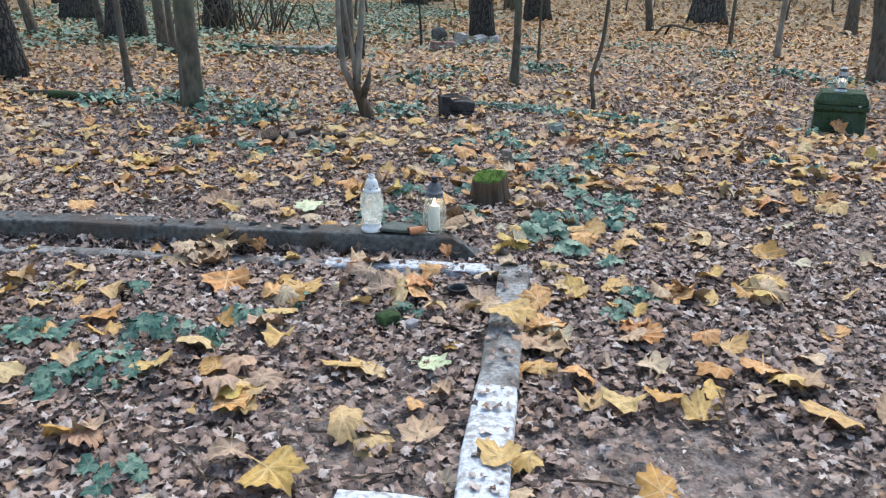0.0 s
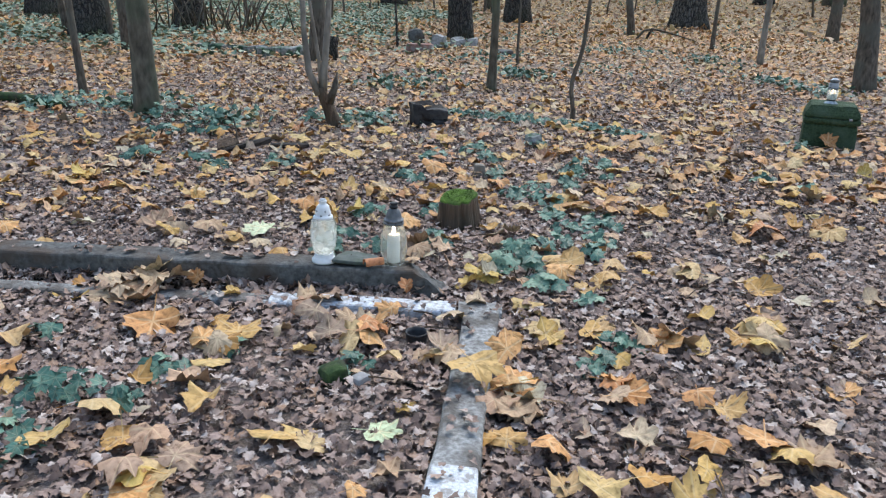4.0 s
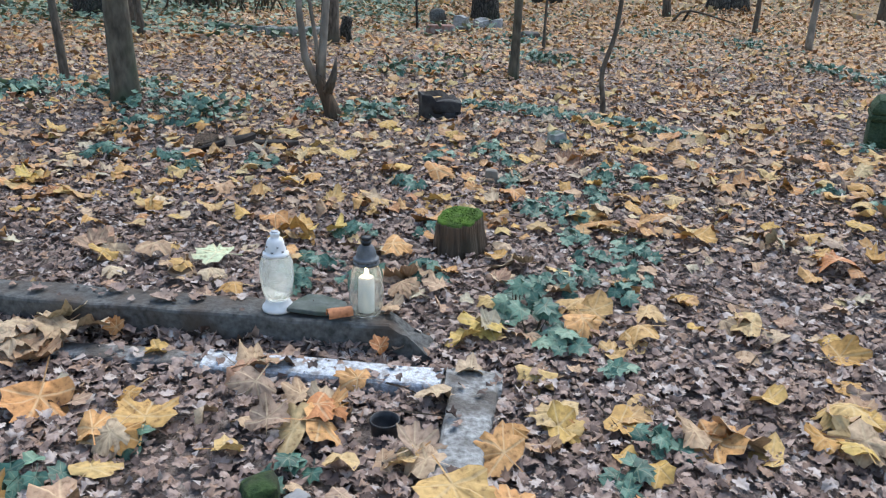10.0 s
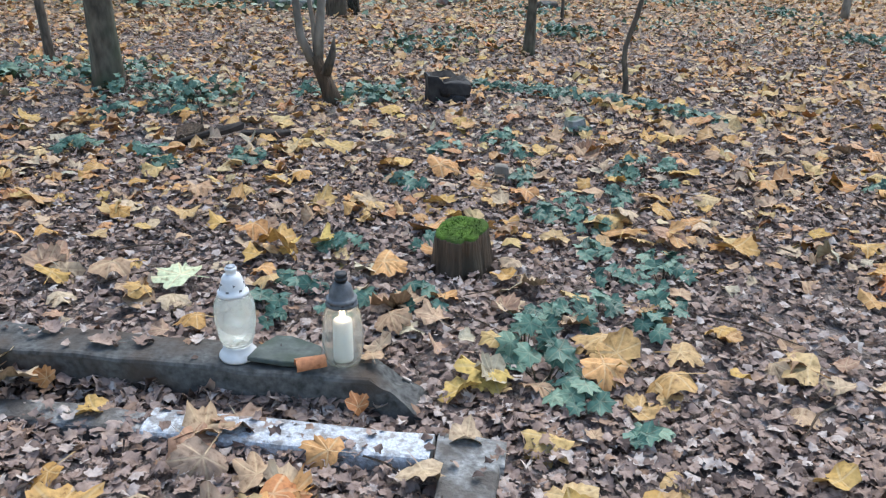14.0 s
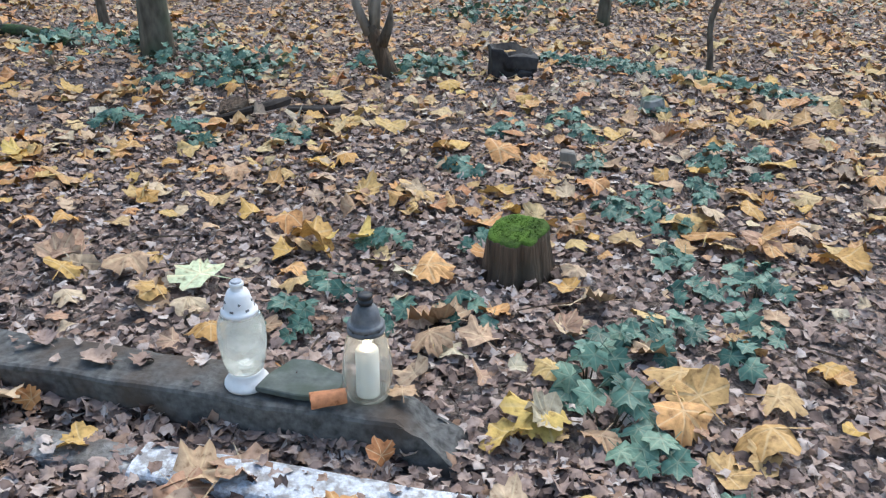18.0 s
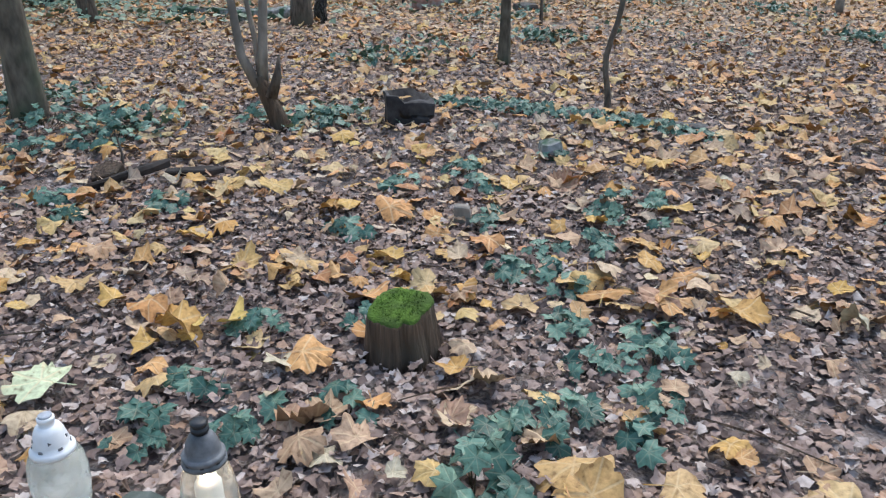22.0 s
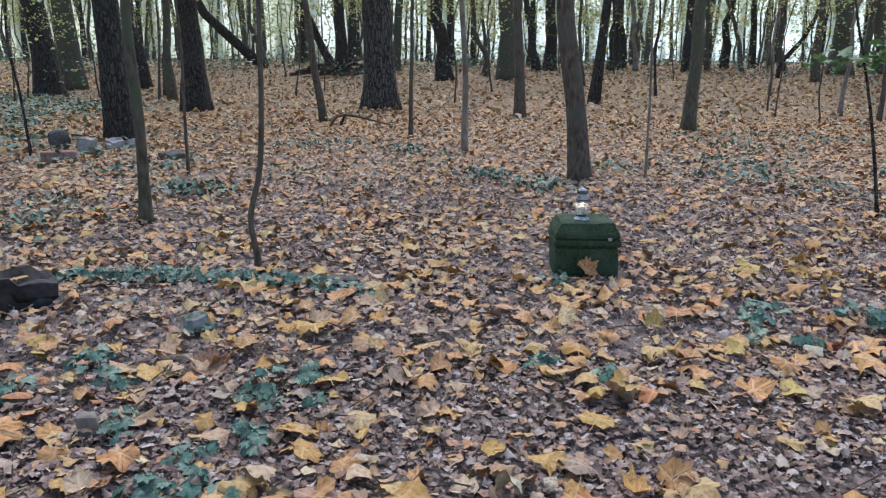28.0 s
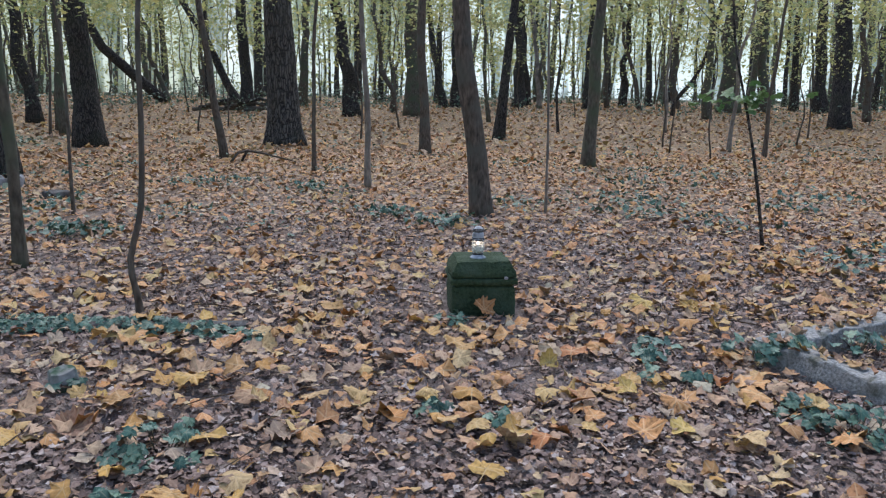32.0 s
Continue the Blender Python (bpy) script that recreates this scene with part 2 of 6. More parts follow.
BARK_DARK = furrowed("dark_furrowed_bark", (0.115, 0.10, 0.09), (0.022, 0.02, 0.02), (0.075, 0.08, 0.06), 22)
BARK_OAK = furrowed("oak_bark", (0.16, 0.145, 0.13), (0.022, 0.02, 0.02), (0.10, 0.095, 0.08), 15)
WOOD_OLD = surface("old_wood", (0.026, 0.017, 0.012), (0.165, 0.108, 0.07), 60, 0.9, (0.085, 0.066, 0.046), 6, 0.02, (1, 1, 0.08))
WOOD_BLACK = surface("rotten_wood", (0.012, 0.010, 0.008), (0.045, 0.033, 0.027), 30, 0.85, (0.066, 0.054, 0.048), 8, 0.006, (0.3, 1, 1))
MOSSY_PALE = surface("mossy_pale_stone", (0.19, 0.19, 0.175), (0.36, 0.355, 0.34), 25, 0.9, (0.05, 0.095, 0.055), 9, 0.006, stain_at=(0.42, 0.54))
MOSS_WOOD = surface("mossy_wood", (0.018, 0.04, 0.014), (0.06, 0.095, 0.03), 50, 0.95, (0.04, 0.032, 0.026), 7, 0.012)
WHITE_PLASTIC = surface("white_plastic", (0.72, 0.72, 0.72), (0.80, 0.80, 0.80), 60, 0.45, (0.55, 0.55, 0.54), 18, 0.001, stain_at=(0.6, 0.75))
GREY_PLASTIC = surface("grey_plastic", (0.12, 0.125, 0.135), (0.19, 0.195, 0.205), 60, 0.45, (0.08, 0.08, 0.08), 20, 0.001)
BLACK_PLASTIC = surface("black_plastic", (0.015, 0.015, 0.017), (0.04, 0.04, 0.042), 60, 0.4, None, 20, 0.001)
SILVER = surface("silver_plastic", (0.38, 0.40, 0.44), (0.55, 0.57, 0.60), 60, 0.35, (0.25, 0.26, 0.28), 20, 0.001)
WAX = surface("candle_wax", (0.72, 0.71, 0.68), (0.80, 0.79, 0.76), 40, 0.5, None, 10, 0.001)


def glass_material(name, colour, rough, cloud):
    m, n, l, b = mat(name, rough)
    b.inputs["Base Color"].default_value = (*colour, 1)
    b.inputs["Transmission Weight"].default_value = 1.0
    b.inputs["IOR"].default_value = 1.25
    d, ms = n.new("ShaderNodeBsdfTranslucent"), n.new("ShaderNodeMixShader")
    d.inputs[0].default_value = (*colour, 1)
    g = noise_tex(n, l, 25, 3)
    r = ramp(n, [(0.3, (cloud * 0.6,) * 3), (0.7, (cloud * 1.4,) * 3)])
    l.new(g.outputs[0], r.inputs[0])
    l.new(r.outputs[0], ms.inputs[0])
    l.new(b.outputs[0], ms.inputs[1])
    l.new(d.outputs[0], ms.inputs[2])
    l.new(ms.outputs[0], n["Material Output"].inputs[0])
    return m


CLEAR_GLASS = glass_material("clear_lantern_glass", (0.88, 0.89, 0.86), 0.05, 0.07)
GLASS = glass_material("dusty_lantern_glass", (0.86, 0.88, 0.87), 0.10, 0.24)
FLAME, fn, fl, fb = mat("candle_flame")
fb.inputs["Emission Color"].default_value, fb.inputs["Emission Strength"].default_value = (1.0, 0.74, 0.50, 1), 12.0

SOIL, n, l, b = mat("forest_soil", 0.95)
g1, g2, v = noise_tex(n, l, 9, 8), noise_tex(n, l, 0.35, 5), n.new("ShaderNodeTexVoronoi")
tc = n.new("ShaderNodeTexCoord")
l.new(tc.outputs["Object"], v.inputs["Vector"])
v.inputs["Scale"].default_value, v.inputs["Randomness"].default_value = 11.0, 1.0
g3 = noise_tex(n, l, 75, 6)
grain = n.new("ShaderNodeMath")
grain.operation = "MULTIPLY_ADD"
grain.inputs[1].default_value = 0.6
l.new(g3.outputs[0], grain.inputs[0])
scaled = n.new("ShaderNodeMath")
scaled.operation = "MULTIPLY"
scaled.inputs[1].default_value = 0.4
l.new(g1.outputs[0], scaled.inputs[0])
l.new(scaled.outputs[0], grain.inputs[2])
near = ramp(n, [(0.36, (0.085, 0.066, 0.057)), (0.5, (0.205, 0.166, 0.146)), (0.64, (0.33, 0.275, 0.245))])
l.new(grain.outputs[0], near.inputs[0])
sep = n.new("ShaderNodeSeparateColor")
l.new(v.outputs["Color"], sep.inputs[0])
fallen = ramp(n, [(0.0, (0.09, 0.065, 0.045)), (0.35, (0.20, 0.145, 0.095)), (0.6, (0.30, 0.195, 0.095)), (0.8, (0.37, 0.245, 0.11)), (1.0, (0.25, 0.195, 0.145))])
l.new(sep.outputs[0], fallen.inputs[0])
# the litter layer of the wood, beyond the beds where single leaves lie
dist, far_f = n.new("ShaderNodeVectorMath"), n.new("ShaderNodeMapRange")
dist.operation = "DISTANCE"
dist.inputs[1].default_value = (1.0, 3.0, 0.0)
l.new(tc.outputs["Object"], dist.inputs[0])
l.new(dist.outputs["Value"], far_f.inputs[0])
far_f.inputs[1].default_value, far_f.inputs[2].default_value = 6.0, 16.0
l.new(mix(n, l, far_f.outputs[0], near.outputs[0], fallen.outputs[0]), b.inputs["Base Color"])
bump(n, l, b, grain.outputs[0], 0.9, 0.02)


# ---- building helpers ----
rng = np.random.default_rng(7)


def ground_z(x, y):
    """Gentle relief; level round the graves."""
    x, y = np.asarray(x, float), np.asarray(y, float)
    d = np.hypot(x - 1, y - 4)
    w = np.clip((d - 12) / 40, 0, 1)
    mound = 0.3 * np.exp(-((x - 9.5) ** 2 + (y - 52) ** 2) / 60.0)
    rise = np.clip((d - 27) / 34, 0, 1)
    rise = 0.72 * rise * rise * (3 - 2 * rise)
    knoll = 0.05 * np.exp(-((x + 2.4) ** 2 + (y - 7.0) ** 2) / 0.9)
    return mound + rise + knoll + w * 0.2 * np.sin(x * 0.11 + 1.3) * np.cos(y * 0.09) + 0.012 * np.sin(x * 2.3 + 0.7) * np.sin(y * 1.9 + 0.4)


def mesh_of(name, verts, faces, material=None, smooth=False):
    me = bpy.data.meshes.new(name)
    me.from_pydata([tuple(v) for v in verts] if not isinstance(verts, np.ndarray) else verts.tolist(), [], faces if not isinstance(faces, np.ndarray) else faces.tolist())
    if material:
        me.materials.append(material)
    if smooth:
        me.shade_smooth()
    me.update()
    return me


LEAF_UV = {}


def big_mesh(name, verts, tris, material):
    """A mesh from arrays, for many pieces at once."""
    me = bpy.data.meshes.new(name)
    nv, nt = len(verts), len(tris)
    me.vertices.add(nv)
    me.vertices.foreach_set("co", np.ascontiguousarray(verts, np.float32).ravel())
    me.loops.add(nt * 3)
    me.loops.foreach_set("vertex_index", np.ascontiguousarray(tris, np.int32).ravel())
    me.polygons.add(nt)
    me.polygons.foreach_set("loop_start", np.arange(0, nt * 3, 3, dtype=np.int32))
    me.polygons.foreach_set("loop_total", np.full(nt, 3, np.int32))
    if LEAF_UV.get("count") == nv:
        me.uv_layers.new(name="leaf")
        flat = LEAF_UV["xy"][np.asarray(tris).ravel() % len(LEAF_UV["xy"])]
        me.uv_layers[0].data.foreach_set("uv", np.ascontiguousarray(flat, np.float32).ravel())
    me.materials.append(material)
    me.update()
    me.validate()
    return me


def child(ob, parent, label=""):
    ob.parent = parent
    return tagged(ob, label) if label else ob


def part(name, bm, material, parent, label="", smooth=True):
    me = bpy.data.meshes.new(name)
    bm.to_mesh(me)
    bm.free()
    me.materials.append(material)
    if smooth:
        me.shade_smooth()
    return child(new(name, me), parent, label)


def thing(name, label, category, at=(0, 0, 0), rz=0.0, group="", kind=""):
    e = new(name)
    e.empty_display_size = 0.1
    e.matrix_world = pose(*at, 0, 0, rz)
    return tagged(e, label, category, group, kind)


def lathe(profile, segs=28):
    """Turned round z from (radius, height) pairs."""
    bm = bmesh.new()
    rings = [[bm.verts.new((r * math.cos(2 * math.pi * k / segs), r * math.sin(2 * math.pi * k / segs), z)) for k in range(segs)] for r, z in profile]
    for a, c in zip(rings, rings[1:]):
        for k in range(segs):
            bm.faces.new((a[k], a[(k + 1) % segs], c[(k + 1) % segs], c[k]))
    bm.faces.new(rings[0][::-1])
    bm.faces.new(rings[-1])
    return bm


def jar(outer, thick=0.003):
    """A hollow glass vessel: the outer wall up, the inner wall down."""
    return lathe(outer + [(max(0.005, r - thick), z) for r, z in outer[::-1][:-1]] + [(max(0.005, outer[0][0] - thick), outer[0][1] + 0.004)], 32)


def tube(points, radii, sides=10, rough=0.0, seed=0, flare=None):
    """A tapered, slightly uneven tube along points: vertices and faces."""
    points = [Vector(p) for p in points]
    verts, faces, off = [], [], Vector((seed * 3.1, seed * 1.7, 0))
    for i, (p, r) in enumerate(zip(points, radii)):
        d = (points[min(i + 1, len(points) - 1)] - points[max(i - 1, 0)]).normalized()
        side = d.cross(Vector((0, 1, 0.01))).normalized() if abs(d.y) < 0.9 else d.cross(Vector((1, 0, 0))).normalized()
        up = side.cross(d)
        for k in range(sides):
            a = 2 * math.pi * k / sides
            w = side * math.cos(a) + up * math.sin(a)
            rr = r * (1 + rough * noise.noise(p * 2.2 + w * 1.5 + off))
            if flare:
                rr *= 1 + flare * max(0.0, 1 - i / 3.0) * (0.55 + 0.45 * math.sin(a * 5 + seed))
            verts.append(p + w * rr)
    for i in range(len(points) - 1):
        for k in range(sides):
            a, b2 = i * sides + k, i * sides + (k + 1) % sides
            faces.append((a, b2, b2 + sides, a + sides))
    faces.append(tuple(range(sides))[::-1])
    faces.append(tuple(range(len(verts) - sides, len(verts))))
    return verts, faces


def rough_block(size, cuts=3, bev=0.012, wear=0.01, seed=0, shape=None):
    """A worn block, resting on z = 0: bevelled, then knocked about."""
    bm = bmesh.new()
    bmesh.ops.create_cube(bm, size=1)
    bmesh.ops.scale(bm, vec=size, verts=bm.verts)
    bmesh.ops.translate(bm, vec=(0, 0, size[2] / 2), verts=bm.verts)
    bmesh.ops.bevel(bm, geom=bm.edges[:], offset=bev, segments=2, affect="EDGES", profile=0.6)
    bmesh.ops.subdivide_edges(bm, edges=bm.edges[:], cuts=cuts, use_grid_fill=True)
    for vert in bm.verts:
        if shape:
            shape(vert.co)
        vert.co += noise.noise_vector(vert.co * 7 + Vector((seed * 5.3, seed, 0))) * wear + noise.noise_vector(vert.co * 30 + Vector((seed, 0, 0))) * wear * 0.3
        vert.co.z = max(vert.co.z, -0.03)
    return bm


# leaf outlines: (degrees, radius), the tip at 90 degrees
HALF = [(90, 0.56), (83, 0.50), (75, 0.50), (66, 0.405), (57, 0.455), (50, 0.51), (42, 0.55), (35, 0.50), (27, 0.48), (17, 0.405), (6, 0.44), (-8, 0.48), (-20, 0.42), (-42, 0.38), (-70, 0.24)]
HALF_MID = [(90, 0.55), (67, 0.405), (44, 0.53), (18, 0.39), (-8, 0.46), (-45, 0.34)]
HALF_SMALL = [(90, 0.54), (62, 0.38), (35, 0.48), (2, 0.34), (-35, 0.38)]
HALF_OAK = [(90, 0.55), (74, 0.42), (60, 0.50), (42, 0.34), (26, 0.45), (4, 0.28), (-16, 0.41), (-48, 0.25), (-74, 0.36)]
HALF_IVY = [(90, 0.58), (70, 0.36), (45, 0.52), (22, 0.33), (0, 0.50), (-40, 0.38), (-70, 0.22)]


def outline(half):
    pts = [(r * math.cos(radians(a)), r * math.sin(radians(a))) for a, r in half]
    return np.array(pts + [(-x, y) for x, y in pts[:0:-1]])


def leaves(pos, size, yaw, tilt, template, curl=0.35, crinkle=0.05, stalk=False):
    """Many leaves at once: arrays of vertices and triangles. Each is a curled fan of lobes."""
    out = outline(template)
    k, n = len(out), len(pos)
    inner = out / np.hypot(out[:, :1], out[:, 1:]) * 0.22
    x = np.concatenate([[0], inner[:, 0], out[:, 0]]) if crinkle > 0.06 else np.concatenate([[0], out[:, 0]])
    y = np.concatenate([[0], inner[:, 1], out[:, 1]]) if crinkle > 0.06 else np.concatenate([[0], out[:, 1]])
    if crinkle > 0.06:
        tri = [(0, 1 + i, 1 + (i + 1) % k) for i in range(k)]
        for i in range(k):
            a, b2 = 1 + i, 1 + (i + 1) % k
            tri += [(a, a + k, b2 + k), (a, b2 + k, b2)]
    else:
        tri = [(0, 1 + i, 1 + (i + 1) % k) for i in range(k)]
    if stalk:
        m = len(x)
        x = np.concatenate([x, [-0.012, 0.012, 0.03, 0.05]])
        y = np.concatenate([y, [-0.05, -0.05, -0.62, -0.60]])
        tri += [(m, m + 2, m + 1), (m + 1, m + 2, m + 3)]
    tri, vn = np.array(tri), len(x)
    a = rng.normal(0, curl, (n, 1))
    c = rng.normal(0, curl, (n, 1))
    e = rng.normal(0, curl * 0.8, (n, 1))
    r2, th = x * x + y * y, np.arctan2(y, x)
    # curled as a whole, waved from lobe to lobe, and a little crumpled
    w3, w5, p3, p5 = rng.normal(0, curl * 0.55, (n, 1)), rng.normal(0, curl * 0.4, (n, 1)), rng.uniform(0, 6.28, (n, 1)), rng.uniform(0, 6.28, (n, 1))
    z = a * x * x * 2 + c * y * y * 2 + e * x * y * 2 + r2 * (w3 * np.cos(3 * th + p3) + w5 * np.cos(5 * th + p5)) + rng.normal(0, crinkle * 0.55, (n, vn)) * (r2 > 0.01) * (0.4 + r2 * 2)
    if stalk:
        z[:, -2:] *= 0.3
    sx = 1 + rng.normal(0, 0.08, (n, 1))
    jag = 1 + rng.normal(0, 0.055, (n, vn))
    px, py = x * sx * jag, y * jag
    P = np.stack([px, py, z], -1) * np.asarray(size)[:, None, None]
    t0, t1 = rng.normal(0, 1, n) * tilt, rng.normal(0, 1, n) * tilt
    cx, s_x, cy, s_y, cz, sz = np.cos(t0), np.sin(t0), np.cos(t1), np.sin(t1), np.cos(yaw), np.sin(yaw)
    X, Y, Z = P[..., 0], P[..., 1], P[..., 2]
    Y, Z = Y * cx[:, None] - Z * s_x[:, None], Y * s_x[:, None] + Z * cx[:, None]
    X, Z = X * cy[:, None] + Z * s_y[:, None], -X * s_y[:, None] + Z * cy[:, None]
    X, Y = X * cz[:, None] - Y * sz[:, None], X * sz[:, None] + Y * cz[:, None]
    low = Z.min(1, keepdims=True) * 0.75
    V = np.stack([X + pos[:, :1], Y + pos[:, 1:2], Z - low + pos[:, 2:3]], -1)
    T = tri[None] + (np.arange(n) * vn)[:, None, None]
    LEAF_UV["count"], LEAF_UV["xy"] = n * vn, np.stack([x, y], 1)
    return V.reshape(-1, 3), T.reshape(-1, 3)


# ---- ground ----
SEG = 120
radius = np.concatenate([np.arange(0.0, 9.0, 0.12)[1:], np.geomspace(9.0, 900.0, 70)])
ang = np.linspace(0, 2 * np.pi, SEG, endpoint=False)
GX, GY = 1.0 + np.outer(radius, np.cos(ang)), 4.0 + np.outer(radius, np.sin(ang))
fine = 0.008 * np.sin(GX * 9.1 + np.sin(GY * 7.0) * 2) * np.sin(GY * 8.3)
gv = np.stack([GX, GY, ground_z(GX, GY) + fine - 0.012], -1).reshape(-1, 3)
gv = np.concatenate([[[1.0, 4.0, -0.012]], gv])
gf = [(0, 1 + k, 1 + (k + 1) % SEG) for k in range(SEG)]
for i in range(len(radius) - 1):
    o = 1 + i * SEG
    gf += [(o + k, o + SEG + k, o + SEG + (k + 1) % SEG, o + (k + 1) % SEG) for k in range(SEG)]
ground = tagged(new("ground", mesh_of("ground", gv, gf, SOIL, True)), "forest soil under a thick layer of fallen autumn leaves", "forest floor", kind="structure")


# footprints that stay free of litter: x, y, half length, half width, degrees
FREE = [(-1.3, 3.505, 1.4, 0.075, -6), (0.11, 2.4, 0.06, 0.85, -7.5), (-0.22, 3.19, 0.34, 0.034, -6), (-1.02, 3.275, 0.09, 0.03, -6), (0.15, 3.16, 0.12, 0.05, -6), (0.19, 4.3, 0.11, 0.11, 0), (3.37, 6.69, 0.25, 0.24, -25),
        (0.05, 7.2, 0.15, 0.15, 8), (-0.025, 2.905, 0.06, 0.06, 0), (4.15, 4.3, 0.075, 0.85, 0), (5.2, 5.08, 1.05, 0.08, 0), (-0.2, 1.5, 0.12, 0.05, -7)]


def keep(x, y):
    ok = np.ones(len(x), bool)
    for cx, cy, hx, hy, deg in FREE:
        c, s = math.cos(radians(deg)), math.sin(radians(deg))
        u, v2 = (x - cx) * c + (y - cy) * s, -(x - cx) * s + (y - cy) * c
        ok &= ~((abs(u) < hx) & (abs(v2) < hy))
    return ok


def scatter(count, near, far, wide=4.0, clump=0.0):
    """Points on the ground between two distances from the graves' front; a share of them lies in small heaps."""
    r = np.sqrt(rng.uniform(near ** 2, far ** 2, count))
    a = np.radians(rng.uniform(-34 - wide, 64 + wide, count))
    x, y = 0.2 + r * np.sin(a), -1.2 + r * np.cos(a)
    if clump:
        heap = rng.integers(0, max(1, count // 6), count)
        near_one = rng.random(count) < clump
        gap = 0.09 + 0.012 * r
        x = np.where(near_one, x[heap] + rng.normal(0, 1, count) * gap, x)
        y = np.where(near_one, y[heap] + rng.normal(0, 1, count) * gap, y)
    k = (y > 0.9) & keep(x, y)
    return x[k], y[k]


def bare(x, y):
    """Trodden places with little litter: the share of leaves that stays."""
    f = np.ones(len(x))
    for cx, cy, rr, keep_share in ((-0.35, 1.9, 0.35, 0.35), (0.62, 1.68, 0.42, 0.18), (-0.7, 2.75, 0.3, 0.6), (3.3, 4.2, 0.4, 0.8)):
        d = np.hypot(x - cx, y - cy) / rr
        f = np.minimum(f, np.where(d < 1.4, keep_share + (1 - keep_share) * np.clip(d - 0.4, 0, 1), 1))
    return f


def litter(name, count, near, far, smin, smax, template, material, tilt, label, zmax=0.02, curl=0.5, thin_out=True, clump=0.0):
    x, y = scatter(count, near, far, 4.0, clump)
    if thin_out:
        k = rng.random(len(x)) < bare(x, y)
        x, y = x[k], y[k]
    size = rng.uniform(smin, smax, len(x))
    z = ground_z(x, y) + rng.uniform(-0.006, zmax, len(x))
    V, T = leaves(np.stack([x, y, z], 1), size, rng.uniform(0, 6.283, len(x)), tilt, template, curl, 0.05)
    return child(tagged(new(name, big_mesh(name, V, T, material)), label, kind="stuff"), ground)


litter("leaf_litter", 35000, 1.9, 4.6, 0.024, 0.056, HALF_OAK, BROWN, 0.17, "dense small lobed brown fallen leaves", 0.024, 0.42)
litter("leaf_litter", 42000, 4.4, 7.0, 0.026, 0.054, HALF_SMALL, BROWN, 0.17, "dense small brown fallen leaves", 0.022, 0.42)
litter("leaf_fragments", 84000, 1.9, 9.5, 0.012, 0.034, [(90, 0.7), (5, 0.26)], BROWN, 0.28, "crumbled brown leaf fragments", 0.028, 0.4, False)
litter("leaf_litter", 32000, 6.8, 12.5, 0.03, 0.068, [(90, 0.6), (55, 0.34), (25, 0.5), (-40, 0.38)], BROWN, 0.18, "dense small brown fallen leaves", 0.022, 0.4)
litter("leaf_litter", 17000, 6.0, 12.5, 0.032, 0.078, HALF_SMALL, MIXED, 0.15, "mixed brown, rust and yellow fallen leaves", 0.028, 0.4, True, 0.4)
litter("leaf_litter", 50000, 12.2, 23.0, 0.04, 0.09, [(90, 0.6), (20, 0.5), (-40, 0.38)], MIXED, 0.15, "small brown fallen leaves further off", 0.02, 0.35)
litter("leaf_litter", 26000, 22.0, 66.0, 0.10, 0.20, [(90, 0.6), (10, 0.5)], MIXED, 0.17, "brown fallen leaves deep in the wood", 0.03, 0.4)
litter("fallen_leaves", 560, 4.4, 10.0, 0.05, 0.12, HALF, AMBER, 0.15, "amber and rust maple leaves lying about", 0.035, 0.36, True, 0.6)
litter("fallen_leaves", 420, 2.6, 8.5, 0.07, 0.15, HALF, YELLOW, 0.17, "large yellow and orange maple leaves lying about", 0.04, 0.4, True, 0.6)
litter("fallen_leaves", 950, 2.0, 9.5, 0.045, 0.11, HALF, TAN, 0.2, "large faded tan maple leaves lying about", 0.035, 0.42, True, 0.4)
litter("fallen_leaves", 5200, 8.5, 21.0, 0.06, 0.135, HALF_MID, AMBER, 0.16, "yellow and rust maple leaves in the middle distance", 0.035, 0.42, True, 0.6)
litter("fallen_leaves", 3600, 6.5, 18.0, 0.055, 0.12, HALF_SMALL, TAN, 0.16, "faded tan maple leaves in the middle distance", 0.035, 0.42)
litter("fallen_leaves", 9000, 19.0, 66.0, 0.14, 0.24, HALF_SMALL, AMBER, 0.26, "yellow maple leaves further off in the wood", 0.035, 0.45)
litter("fallen_leaves", 5200, 6.5, 25.0, 0.06, 0.14, HALF_MID, ORANGE, 0.18, "orange and rust maple leaves in the wood", 0.035, 0.42, True, 0.5)
litter("fallen_leaves", 1200, 5.5, 12.0, 0.07, 0.14, HALF_MID, AMBER, 0.18, "amber maple leaves between the graves and the wood", 0.035, 0.42, True, 0.5)

# the rest of the clearing, behind and beside the path
def surround(name, label, count, reach, smin, smax, template, material):
    r, a = reach * np.sqrt(rng.random(count)), rng.uniform(0, 6.283, count)
    x, y = 0.5 + r * np.cos(a), 1.0 + r * np.sin(a)
    way = np.degrees(np.arctan2(x - 0.2, y + 1.2))
    k = ~((way > -38) & (way < 68) & (y > 0.9)) & keep(x, y)
    x, y = x[k], y[k]
    V, T = leaves(np.stack([x, y, ground_z(x, y) + rng.uniform(-0.005, 0.025, len(x))], 1), rng.uniform(smin, smax, len(x)), rng.uniform(0, 6.28, len(x)), 0.2, template, 0.4, 0.05)
    child(tagged(new(name, big_mesh(name, V, T, material)), label, kind="stuff"), ground)


